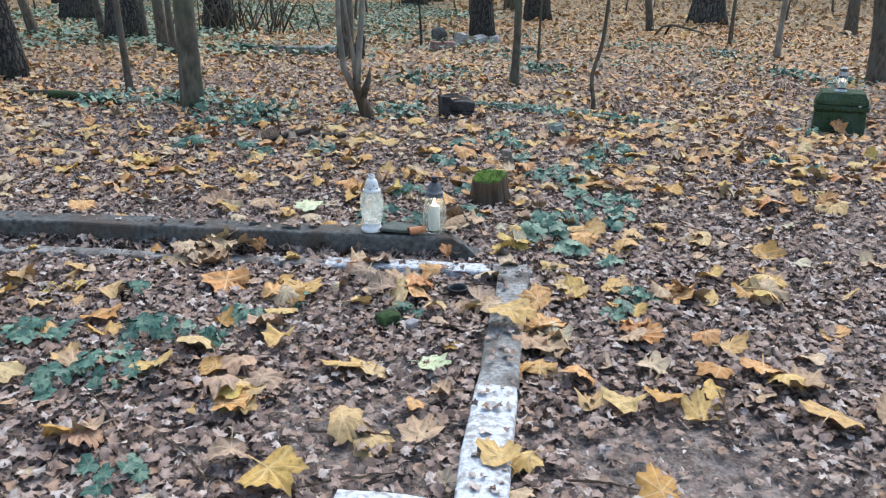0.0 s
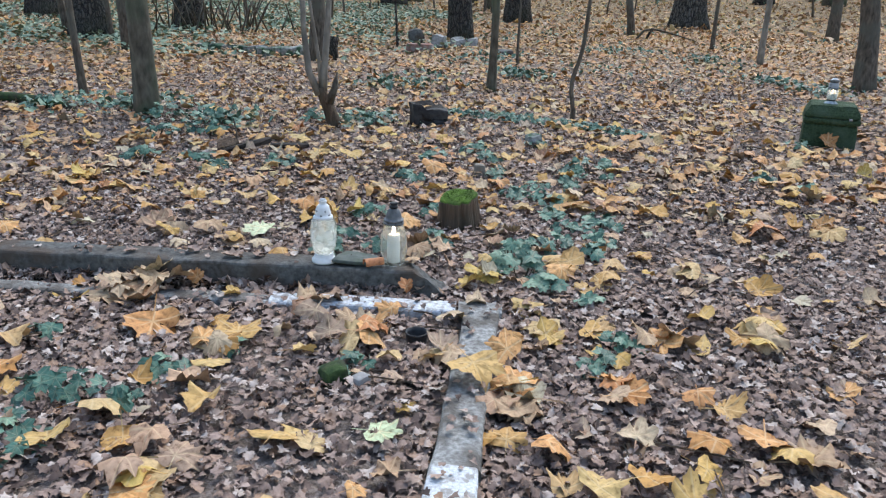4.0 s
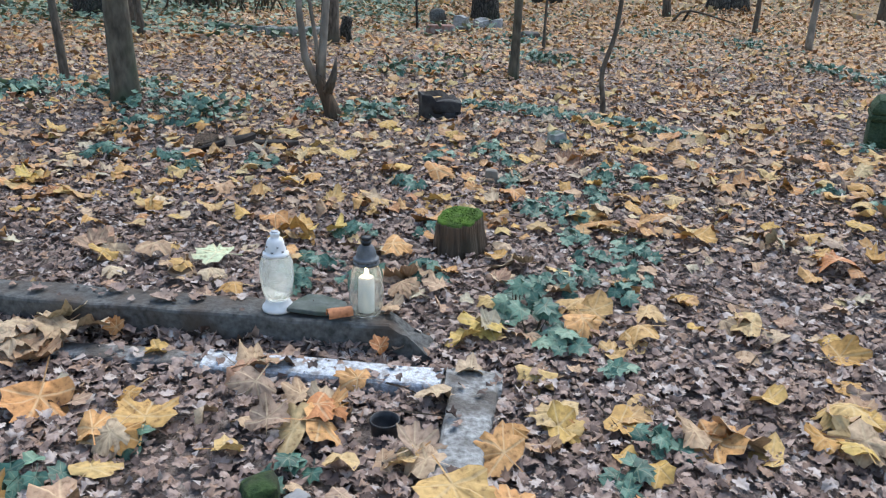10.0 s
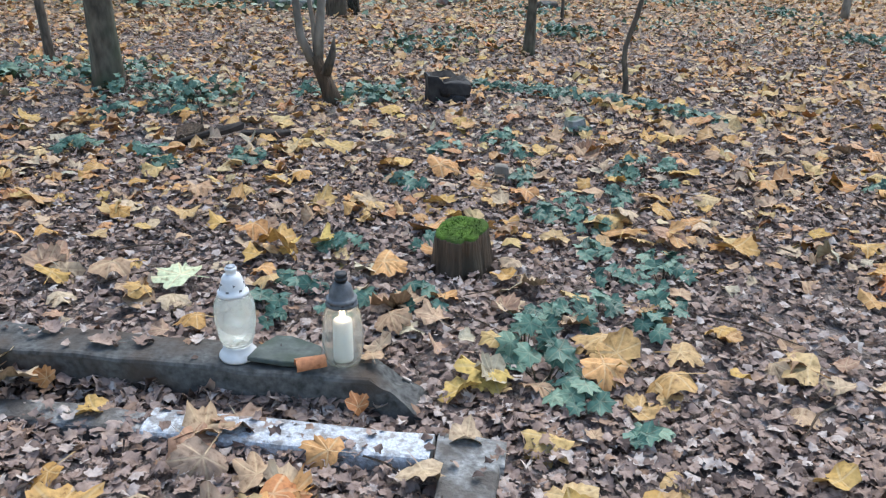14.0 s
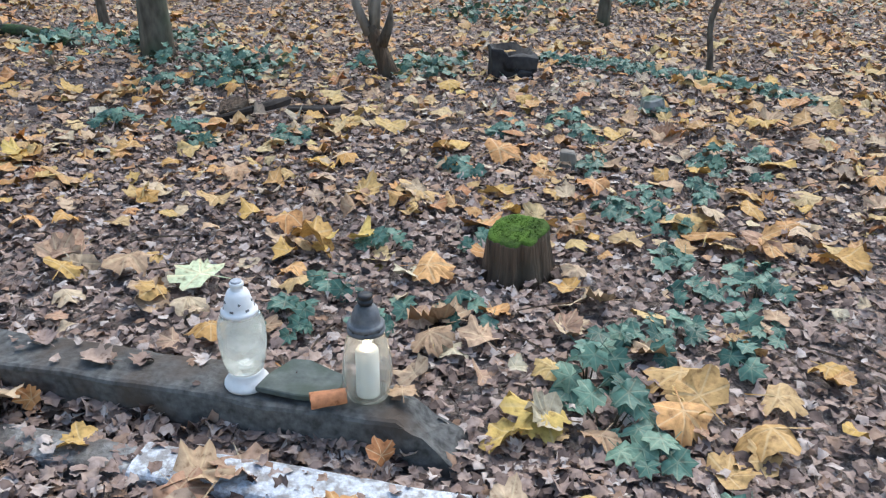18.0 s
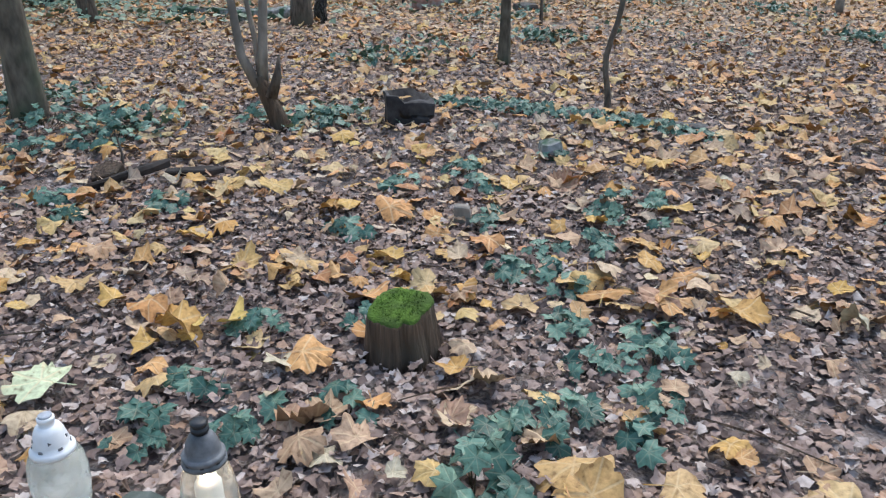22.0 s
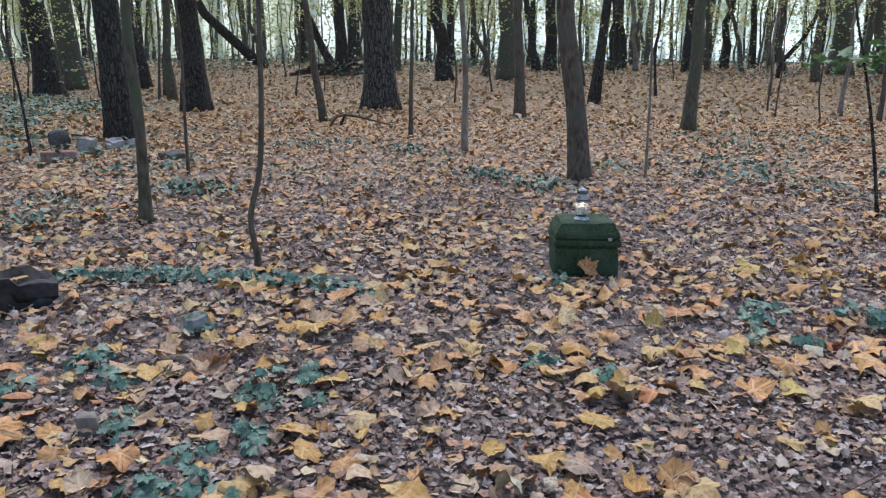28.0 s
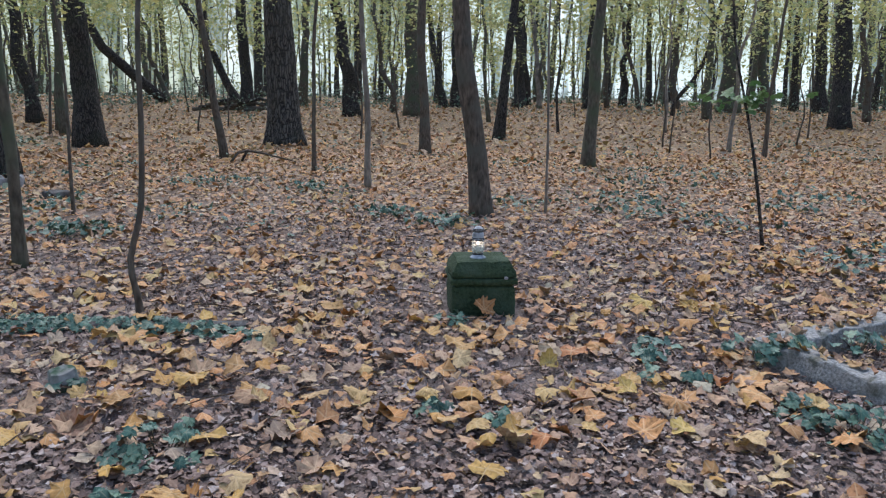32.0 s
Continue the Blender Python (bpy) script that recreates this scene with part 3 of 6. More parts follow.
surround("leaf_litter", "dense brown fallen leaves round the clearing", 26000, 8.0, 0.035, 0.085, [(90, 0.6), (20, 0.42), (-40, 0.38)], BROWN)
surround("leaf_litter", "mixed fallen leaves round the clearing", 16000, 18.0, 0.06, 0.13, [(90, 0.6), (20, 0.5), (-40, 0.38)], MIXED)
surround("fallen_leaves", "yellow and orange maple leaves round the clearing", 2200, 9.0, 0.07, 0.15, HALF_MID, YELLOW)
surround("fallen_leaves", "amber maple leaves round the clearing", 2200, 12.0, 0.07, 0.15, HALF_MID, AMBER)


# ---- trees ----
def stem(base, lean, height, wobble, seed, steps=14, kink=0.0):
    """Centre line of a trunk: lean is the drift per metre of height."""
    pts = []
    for i in range(steps + 1):
        s = (i / steps) ** 1.35
        z = height * s
        w = wobble * min(1.0, z / 1.5)
        bend = kink * math.exp(-((z - 0.36) / 0.2) ** 2)
        pts.append(Vector((base[0] + bend + lean[0] * z + w * noise.noise(Vector((z * 0.6, seed * 7.1, 0))), base[1] + lean[1] * z + w * noise.noise(Vector((z * 0.6, 0, seed * 5.3))), base[2] + z)))
    pts[0].z -= 0.06
    return pts


def crown_mesh(seed, spread, low, high, count, size):
    r = np.random.default_rng(seed)
    # flat sprays of leaves at several heights
    count = int(count * 1.7)
    centres = np.stack([r.normal(0, spread, 30), r.normal(0, spread, 30), r.uniform(low, high, 30)], 1)
    p = centres[r.integers(0, 30, count)] + r.normal(0, 1, (count, 3)) * np.array([spread * 0.3, spread * 0.3, 0.13])
    V, T = leaves(p, r.uniform(size * 0.5, size * 1.0, count), r.uniform(0, 6.283, count), 0.5, [(90, 0.6), (10, 0.42)], 0.3, 0.03)
    return big_mesh("crown", V, T, CROWN)


def tree(name, at, diam, height, lean=(0, 0), bark=None, label="", seed=1, wobble=0.12, flare=0.5, limbs=5, crown=(1.6, 6.5, 9.5, 500, 0.16), sides=14, steps=16, group="", taper=0.72, kink=0.0):
    z = float(ground_z(*at))
    t = thing(name, label, "tree", (at[0], at[1], z), 0, group)
    pts = stem((0, 0, 0), lean, height, wobble, seed, steps, kink)
    rad = [diam / 2 * (1 - taper * (p.z / height) ** 0.8) if p.z > 0 else diam / 2 for p in pts]
    v3, f3 = tube(pts, rad, sides, 0.12, seed, flare)
    child(new("trunk", mesh_of("trunk", v3, f3, bark, True)), t)
    r = random.Random(seed)
    for k in range(limbs):
        i = r.randint(int(steps * 0.62), steps - 1)
        p, a, ln = pts[i], r.uniform(0, 6.28), height * r.uniform(0.12, 0.26)
        d = Vector((math.cos(a), math.sin(a), r.uniform(0.5, 1.1)))
        lp = [p + d * ln * s + Vector((0, 0, 0.2 * ln * s * s)) + noise.noise_vector(Vector((s * 3, seed, k))) * 0.12 * ln * (s > 0) for s in (0, 0.25, 0.5, 0.75, 1)]
        v4, f4 = tube(lp, [rad[i] * q for q in (0.5, 0.4, 0.3, 0.2, 0.06)], 6, 0.1, k)
        child(new("limb", mesh_of("limb", v4, f4, bark, True)), t)
    if crown:
        top = Vector((lean[0] * height, lean[1] * height, 0))
        c = child(new("crown", crown_mesh(seed, *crown)), t)
        c.location = top * 0.8
    return t


# right of the view at the end of the walk
R32 = Vector((0.87, -0.5))


def lean_right(k):
    return (R32.x * k, R32.y * k)


tree("young_tree", (-2.33, 7.06), 0.19, 10, (0.005, 0.0), BARK_YOUNG, "young tree with smooth grey-green bark among ivy", 3, 0.06, 0.25, 5, (1.2, 6.5, 9.5, 350, 0.15), 18, 22)
tree("sapling", (-3.32, 8.2), 0.075, 6, (-0.07, 0.02), BARK_BROWN, "thin leaning sapling with brown bark", 4, 0.1, 0.3, 4, (0.7, 4.2, 6, 160, 0.13))
tree("sapling", (0.79, 9.33), 0.098, 7, (0.038, -0.036), BARK_YOUNG, "slender sapling with smooth grey bark", 5, 0.16, 0.45, 4, (0.8, 4.6, 7, 200, 0.13), 12, 24)
tree("sapling", (1.385, 7.46), 0.043, 5, (0.085, 0.0), BARK_BROWN, "thin crooked brown sapling rising from ivy", 6, 0.16, 0.5, 3, (0.6, 3.6, 5, 140, 0.12), 10, 34, kink=-0.06)
tree("young_tree", (5.49, 10.0), 0.25, 9, lean_right(-0.12), BARK_BROWN, "leaning young tree with knotty brown bark", 7, 0.2, 0.3, 5, (1.2, 6, 9, 350, 0.15), 18, 24)
tree("sapling", (6.25, 9.8), 0.036, 5, lean_right(0.0), BARK_PALE, "thin pale straight sapling", 8, 0.08, 0.3, 3, (0.5, 3.5, 5, 120, 0.12), 8, 18)
tree("sapling", (5.42, 13.0), 0.10, 7, lean_right(-0.02), BARK_PALE, "slender sapling with pale lichened bark", 10, 0.1, 0.4, 4, (0.8, 4.6, 7, 200, 0.13), 10, 18)
tree("sapling", (1.40, 12.03), 0.042, 5, (0.0, 0.0), BARK_BROWN, "thin upright brown sapling", 11, 0.1, 0.4, 3, (0.6, 3.4, 5, 140, 0.12), 8, 18)
tree("sapling", (5.52, 15.5), 0.085, 7, lean_right(0.04), BARK_BROWN, "thin slanting sapling in the wood", 12, 0.14, 0.4, 4, (0.8, 4.5, 7, 200, 0.13), 8, 18)
tree("tree", (0.80, 16.7), 0.47, 13, (-0.02, 0.0), BARK_DARK, "old tree with dark furrowed bark beside loose stones", 13, 0.12, 0.35, 6, (2.2, 7, 12, 500, 0.18), 20, 20)
tree("young_tree", (-1.5, 12.05), 0.22, 10, (0.01, 0.0), BARK_BROWN, "young tree with a short dark stub at its foot", 14, 0.1, 0.4, 5, (1.2, 6, 9, 300, 0.15))
tree("young_tree", (-4.56, 13.0), 0.17, 9, (-0.05, 0.0), BARK_BROWN, "slanting young tree with brown bark", 15, 0.14, 0.4, 5, (1.2, 6, 9, 300, 0.15))
tree("young_tree", (-4.2, 12.4), 0.10, 8, (-0.05, 0.0), BARK_BROWN, "thin young tree beside a stouter one", 45, 0.14, 0.4, 4, (1.0, 5.5, 8, 250, 0.15))
tree("tree", (-5.9, 15.0), 0.56, 13, (-0.05, 0.0), BARK_DARK, "stout old tree with a spreading foot", 16, 0.12, 0.6, 6, (2.2, 7, 12, 500, 0.18), 20, 20)
tree("tree", (-9.2, 20.7), 0.8, 14, (0.0, 0.0), BARK_DARK, "large old tree with mossy dark bark", 17, 0.12, 0.5, 6, (2.4, 7, 13, 500, 0.2), 20, 20)
tree("tree", (2.8, 23.9), 0.66, 14, (-0.05, 0.0), BARK_DARK, "tall old tree with dark bark and a flared foot", 18, 0.15, 0.5, 6, (2.4, 7, 13, 500, 0.2), 20, 20)
tree("young_tree", (4.85, 18.9), 0.17, 9, lean_right(-0.13), BARK_BROWN, "slanting young tree deeper in the wood", 19, 0.2, 0.4, 5, (1.2, 6, 9, 300, 0.15))
tree("oak_tree", (7.5, 22.95), 0.93, 15, lean_right(-0.035), BARK_OAK, "big oak with deeply furrowed dark bark", 20, 0.1, 0.38, 7, (2.8, 8, 14, 600, 0.2), 28, 26)
tree("tree", (9.4, 18.6), 0.245, 11, lean_right(-0.03), BARK_BROWN, "straight tree with brown bark", 21, 0.1, 0.4, 5, (1.5, 6.5, 10, 350, 0.16))
tree("young_tree", (10.8, 14.45), 0.26, 10, lean_right(0.03), BARK_YOUNG, "young tree with smooth grey bark", 22, 0.14, 0.35, 5, (1.4, 6.5, 10, 350, 0.16), 14, 20)
tree("sapling", (16.4, 14.8), 0.11, 7, lean_right(0.06), BARK_BROWN, "thin slanting sapling further off", 23, 0.14, 0.4, 4, (0.9, 4.5, 7, 200, 0.14))
tree("tree", (14.6, 23.3), 0.35, 12, lean_right(0.09), BARK_DARK, "slanting tree with dark bark", 24, 0.14, 0.4, 5, (1.8, 7, 11, 400, 0.17))
tree("tree", (2.7, 30.0), 0.3, 11, (-0.02, 0.0), BARK_YOUNG, "grey tree behind a dark one", 25, 0.14, 0.4, 5, (1.6, 6, 10, 400, 0.17))
tree("tree", (-1.1, 33.7), 0.9, 15, (-0.06, 0.0), BARK_DARK, "large dark tree deep in the wood", 26, 0.14, 0.4, 6, (2.6, 7, 14, 500, 0.2), 16, 18)
tree("tree", (-0.44, 38.5), 0.98, 15, (-0.03, 0.0), BARK_YOUNG, "large mossy grey tree deep in the wood", 27, 0.14, 0.4, 6, (2.6, 7, 14, 500, 0.2), 16, 18)
tree("tree", (31.5, 23.0), 0.85, 14, lean_right(-0.07), BARK_DARK, "large dark tree with an uneven trunk", 28, 0.4, 0.4, 6, (2.4, 7, 13, 500, 0.2), 16, 20)

t = tree("sapling", (-0.42, 14.6), 0.045, 4.2, (0.02, 0.0), BARK_DARK, "thin dark crooked sapling with sparse pale leaves", 37, 0.3, 0.4, 4, None, 8, 20)
sp = np.stack([rng.normal(0.0, 0.35, 60), rng.normal(0.0, 0.3, 60), rng.uniform(0.7, 2.6, 60)], 1)
V, T = leaves(sp, rng.uniform(0.05, 0.09, 60), rng.uniform(0, 6.28, 60), 0.4, HALF_SMALL, 0.3, 0.04)
child(new("leaves", big_mesh("leaves", V, T, CROWN)), t, "sparse pale green leaves")
# at the left of the first view
tree("tree", (-5.25, 9.6), 0.27, 11, (-0.12, 0.0), BARK_DARK, "dark leaning tree at the edge of the clearing", 31, 0.1, 0.6, 5, (1.5, 6.5, 10, 350, 0.16), 16, 18)
tree("young_tree", (-7.9, 15.6), 0.16, 9, (-0.22, 0.0), BARK_BROWN, "thin dark tree leaning over", 32, 0.1, 0.6, 4, (1.0, 5.5, 8, 250, 0.15))
tree("young_tree", (-6.6, 15.7), 0.13, 9, (-0.16, 0.0), BARK_BROWN, "thin slanting tree beside a stout one", 33, 0.1, 0.5, 4, (1.0, 5.5, 8, 250, 0.15))
tree("tree", (-4.85, 17.6), 0.56, 13, (-0.02, 0.0), BARK_DARK, "stout old tree standing in brushwood", 34, 0.12, 0.3, 6, (2.2, 7, 12, 500, 0.18), 18, 18)
tree("sapling", (-4.2, 20.1), 0.1, 6, (-0.05, 0.0), BARK_BROWN, "thin reddish-brown sapling further off", 35, 0.1, 0.4, 3, (0.7, 4.0, 6, 160, 0.13), 8, 14)
tree("sapling", (-5.45, 14.75), 0.09, 7, (-0.06, 0.0), BARK_BROWN, "thin sapling beside a young tree", 36, 0.12, 0.4, 3, (0.7, 4.2, 6, 160, 0.13), 8, 14)
# the wood beyond the pedestal
tree("tree", (2.3, 38.8), 0.58, 13, lean_right(-0.14), BARK_DARK, "dark tree leaning among green undergrowth", 101, 0.3, 0.5, 6, (2.0, 5.5, 12, 400, 0.2), 12, 16)
tree("tree", (2.85, 33.6), 0.30, 12, lean_right(0.05), BARK_YOUNG, "grey tree beside a stout dark one", 102, 0.25, 0.4, 5, (1.6, 5, 10, 350, 0.18), 10, 16)
tree("tree", (4.5, 37.9), 0.22, 11, lean_right(-0.05), BARK_DARK, "thin dark tree before a leaning log", 103, 0.4, 0.4, 5, (1.5, 4.5, 10, 350, 0.18), 9, 16)
tree("young_tree", (2.2, 28.6), 0.09, 8, lean_right(0.04), BARK_BROWN, "thin straight sapling deep in the wood", 104, 0.2, 0.4, 4, (1.2, 3.2, 7, 260, 0.14), 8, 14)
tree("tree", (9.7, 50.1), 0.32, 12, lean_right(-0.3), BARK_YOUNG, "slanting grey tree by the leaf mound", 105, 0.5, 0.4, 5, (1.6, 5, 10, 350, 0.2), 9, 16)
tree("tree", (12.7, 46.0), 0.5, 12, lean_right(-0.5), BARK_DARK, "dark trunk leaning far over a log heap", 106, 0.3, 0.4, 5, (1.6, 5, 9, 300, 0.2), 10, 16)
tree("tree", (12.9, 45.1), 0.72, 14, lean_right(-0.05), BARK_DARK, "dark tree behind a heap of logs", 107, 0.3, 0.5, 6, (2.2, 6, 13, 450, 0.2), 12, 16)
tree("tree", (16.6, 39.6), 0.76, 14, lean_right(-0.14), BARK_DARK, "dark tree with a curved foot", 108, 0.5, 0.6, 6, (2.2, 6, 13, 450, 0.2), 14, 16)
tree("tree", (17.0, 48.2), 0.62, 13, lean_right(0.06), BARK_YOUNG, "mossy grey tree further off", 109, 0.4, 0.5, 6, (2.2, 6, 12, 450, 0.2), 10, 16)
tree("tree", (19.9, 41.7), 0.30, 11, lean_right(-0.2), BARK_BROWN, "thin slanting brown tree further off", 110, 0.6, 0.4, 5, (1.6, 5, 10, 350, 0.2), 9, 16)
tree("tree", (19.5, 38.5), 0.95, 15, lean_right(-0.02), BARK_YOUNG, "broad grey-brown trunk further off", 111, 0.2, 0.4, 6, (2.4, 7, 14, 450, 0.2), 14, 16)
tree("tree", (24.8, 44.6), 0.52, 12, lean_right(-0.17), BARK_DARK, "slanting dark forest tree further off", 112, 0.4, 0.5, 5, (1.8, 5, 11, 400, 0.2), 10, 16)
tree("tree", (26.0, 45.1), 0.78, 14, lean_right(-0.02), BARK_DARK, "straight purple-dark forest trunk", 113, 0.2, 0.4, 6, (2.2, 6, 13, 450, 0.2), 12, 16)
tree("tree", (20.5, 33.0), 0.20, 10, lean_right(-0.06), BARK_YOUNG, "thin grey tree further off", 114, 0.3, 0.4, 4, (1.4, 4.5, 9, 300, 0.18), 8, 14)
tree("tree", (29.2, 43.1), 0.76, 14, lean_right(-0.03), BARK_DARK, "straight dark trunk further off", 115, 0.3, 0.4, 6, (2.2, 6, 13, 450, 0.2), 12, 16)
tree("tree", (31.0, 44.7), 0.5, 13, lean_right(-0.06), BARK_DARK, "dark trunk close beside another", 116, 0.3, 0.4, 5, (2.0, 6, 12, 400, 0.2), 10, 16)
tree("tree", (29.5, 41.3), 0.3, 12, lean_right(-0.1), BARK_PALE, "slender pale grey tree trunk", 117, 0.5, 0.4, 5, (1.6, 5, 11, 350, 0.2), 9, 16)
tree("sapling", (18.6, 25.4), 0.1, 8, lean_right(-0.05), BARK_DARK, "thin dark straight sapling further off", 118, 0.2, 0.5, 4, (1.0, 3.6, 7, 220, 0.15), 8, 14)
tree("tree", (31.9, 39.6), 0.62, 13, lean_right(0.0), BARK_DARK, "dark trunk behind a young grey tree", 119, 0.4, 0.5, 6, (2.0, 6, 12, 400, 0.2), 12, 16)
tree("tree", (34.3, 40.7), 0.36, 12, lean_right(-0.08), BARK_BROWN, "brown trunk at the light edge of the wood", 120, 0.3, 0.4, 5, (1.6, 5, 11, 350, 0.2), 9, 16)
tree("tree", (35.7, 40.9), 0.5, 13, lean_right(0.03), BARK_DARK, "dark forked trunk at the light edge of the wood", 121, 0.5, 0.4, 5, (1.8, 5, 12, 400, 0.2), 10, 16)
tree("tree", (34.1, 37.6), 0.3, 10, lean_right(-0.26), BARK_BROWN, "slanting stem crossing a straight trunk", 122, 0.5, 0.4, 4, (1.5, 4.5, 9, 300, 0.2), 8, 16)
tree("tree", (38.7, 41.6), 0.46, 13, lean_right(-0.05), BARK_DARK, "straight black trunk against the light", 123, 0.15, 0.4, 5, (1.8, 5, 12, 400, 0.2), 10, 16)
tree("sapling", (23.1, 24.6), 0.13, 9, lean_right(0.0), BARK_PALE, "thin pale sapling further off", 124, 0.4, 0.4, 4, (1.2, 4, 8, 260, 0.15), 8, 14)
tree("tree", (36.9, 37.5), 0.46, 13, lean_right(-0.01), BARK_BROWN, "brown trunk with a swelling", 125, 0.5, 0.4, 5, (1.8, 5, 12, 400, 0.2), 10, 16)
tree("tree", (31.0, 29.7), 0.44, 13, lean_right(-0.03), BARK_YOUNG, "straight grey trunk further off", 126, 0.2, 0.4, 5, (1.8, 5, 12, 400, 0.2), 10, 16)
tree("tree", (36.4, 33.1), 1.1, 15, lean_right(-0.02), BARK_YOUNG, "massive grey trunk further off", 127, 0.3, 0.5, 6, (2.4, 6, 14, 450, 0.2), 14, 16)
tree("sapling", (17.3, 16.6), 0.11, 8, lean_right(0.08), BARK_PALE, "slanting pale forked sapling", 128, 0.4, 0.6, 4, (1.0, 3.6, 7, 200, 0.14), 8, 16)
tree("tree", (38.7, 32.6), 0.6, 13, lean_right(-0.06), BARK_YOUNG, "grey trunk among others", 129, 0.3, 0.4, 5, (1.8, 5, 12, 400, 0.2), 10, 16)
tree("tree", (42.4, 33.4), 0.5, 13, lean_right(-0.05), BARK_DARK, "dark trunk at the far side of the wood", 130, 0.3, 0.4, 5, (1.8, 5, 12, 400, 0.2), 10, 16)
tree("tree", (41.3, 30.9), 0.76, 14, lean_right(-0.08), BARK_DARK, "broad dark trunk at the far side of the wood", 131, 0.2, 0.5, 6, (2.2, 6, 13, 450, 0.2), 12, 16)
tree("tree", (36.6, 25.1), 0.36, 12, lean_right(-0.13), BARK_BROWN, "slanting brown tree at the edge of the view", 132, 0.3, 0.4, 5, (1.6, 5, 11, 350, 0.2), 9, 16)

# bent sapling with green leaves
t = tree("sapling", (6.75, 7.17), 0.034, 3.6, lean_right(-0.19), BARK_DARK, "thin dark crooked sapling with a few green leaves", 9, 0.16, 0.4, 3, None, 8, 26)
sp = np.stack([rng.normal(-0.30, 0.24, 46), rng.normal(0.18, 0.18, 46), rng.normal(1.36, 0.06, 46)], 1)
V, T = leaves(sp, rng.uniform(0.08, 0.14, 46), rng.uniform(0, 6.28, 46), 0.35, HALF_MID, 0.3, 0.04)
child(new("leaves", big_mesh("leaves", V, T, SPRIG)), t, "small spray of green maple leaves")

# two-stemmed sapling with a broken stub
t = thing("twin_sapling", "sapling forked into pale stems above a broken stub", "tree", (-0.78, 7.08, 0))
v3, f3 = tube([(0.035, 0, -0.05), (0.025, 0, 0.03), (0.005, 0, 0.09), (-0.02, 0, 0.15), (-0.045, 0, 0.21), (-0.07, 0, 0.27), (-0.085, 0, 0.32)], [0.06, 0.055, 0.05, 0.047, 0.045, 0.04, 0.03], 14, 0.35, 2, 0.25)
child(new("trunk", mesh_of("trunk", v3, f3, WOOD_OLD, True)), t)
for pts, r0 in (([(-0.10, 0, 0.26), (-0.18, 0, 0.45), (-0.215, 0.01, 0.8), (-0.22, 0.02, 1.5), (-0.20, 0.02, 3.0), (-0.3, 0.05, 5.0)], 0.034),
                ([(-0.07, 0.02, 0.26), (-0.05, 0.03, 0.5), (-0.01, 0.03, 0.9), (0.03, 0.03, 1.6), (0.1, 0.05, 3.2), (0.2, 0.1, 5.2)], 0.036),
                ([(-0.08, 0.03, 0.26), (-0.10, 0.05, 0.55), (-0.15, 0.06, 0.9), (-0.24, 0.08, 1.6), (-0.5, 0.1, 3.0)], 0.02)):
    v3, f3 = tube(pts, [r0 * (1 - 0.15 * i) for i in range(len(pts))], 9, 0.1, 5)
    child(new("stem", mesh_of("stem", v3, f3, BARK_PALE, True)), t, "pale smooth stem")
v3, f3 = tube([(-0.02, -0.02, 0.2), (0.035, -0.03, 0.33), (0.06, -0.03, 0.46)], [0.038, 0.028, 0.006], 8, 0.4, 8)
child(new("broken_stub", mesh_of("broken_stub", v3, f3, BARK_BROWN, True)), t, "splintered brown stub")
c = child(new("crown", crown_mesh(77, 0.8, 3.6, 5.4, 160, 0.13)), t)

# the wood behind: a few grown trees, repeated
protos = []
for k, (d, h, bark, wob) in enumerate(((0.42, 13, BARK_DARK, 0.25), (0.3, 12, BARK_YOUNG, 0.3), (0.55, 14, BARK_DARK, 0.2), (0.22, 11, BARK_BROWN, 0.4), (0.16, 9, BARK_YOUNG, 0.5), (0.38, 13, BARK_BROWN, 0.35))):
    protos.append(tree("tree", (-14 - 2 * k, 30 + 5 * k), d, h, (0.02 * (k - 2), 0.02), bark, "forest tree with a thin yellow-green autumn crown", 60 + k, wob, 0.35, 5, (1.6, 4.5, h * 0.9, 300, 0.20), 10, 14, "trees of the wood behind"))
under = []
for k in range(3):
    under.append(tree("understorey_tree", (-9 - 3 * k, 27 + 3 * k), 0.06, 6.5, (0.06 * (k - 1), 0.0), BARK_BROWN, "thin understorey tree with sparse yellow-green leaves", 80 + k, 0.5, 0.3, 4, (1.2, 2.2, 6.2, 260, 0.13), 7, 12, "understorey trees"))
taken = [(-14 - 2 * k, 30 + 5 * k) for k in range(6)] + [(o.location.x, o.location.y) for o in scene.objects if o.parent is None and o.get("category") == "tree"]
pick = random.Random(11)


def plant(protos_, count, near, far, gap, low, high, turn=(-40, 70)):
    made = 0
    while made < count:
        r = math.sqrt(pick.uniform(near ** 2, far ** 2))
        a = radians(pick.uniform(*turn))
        x, y = 0.2 + r * math.sin(a), -1.2 + r * math.cos(a)
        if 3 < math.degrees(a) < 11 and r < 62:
            continue  # no repeated trees here, to keep the leaning dead trunk in sight
        if any((x - p) ** 2 + (y - q) ** 2 < gap * gap for p, q in taken):
            continue
        taken.append((x, y))
        o = copy_thing(pick.choice(protos_), pose(x, y, float(ground_z(x, y)), 0, 0, pick.uniform(0, 360)))
        s = pick.uniform(low, high)
        o.scale = (s, s, s)
        made += 1


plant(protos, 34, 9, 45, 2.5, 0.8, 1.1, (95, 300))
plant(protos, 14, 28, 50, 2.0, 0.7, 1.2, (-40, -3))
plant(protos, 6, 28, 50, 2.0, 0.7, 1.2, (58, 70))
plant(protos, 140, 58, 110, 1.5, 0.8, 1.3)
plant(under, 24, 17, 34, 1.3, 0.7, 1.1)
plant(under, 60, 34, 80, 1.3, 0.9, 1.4)


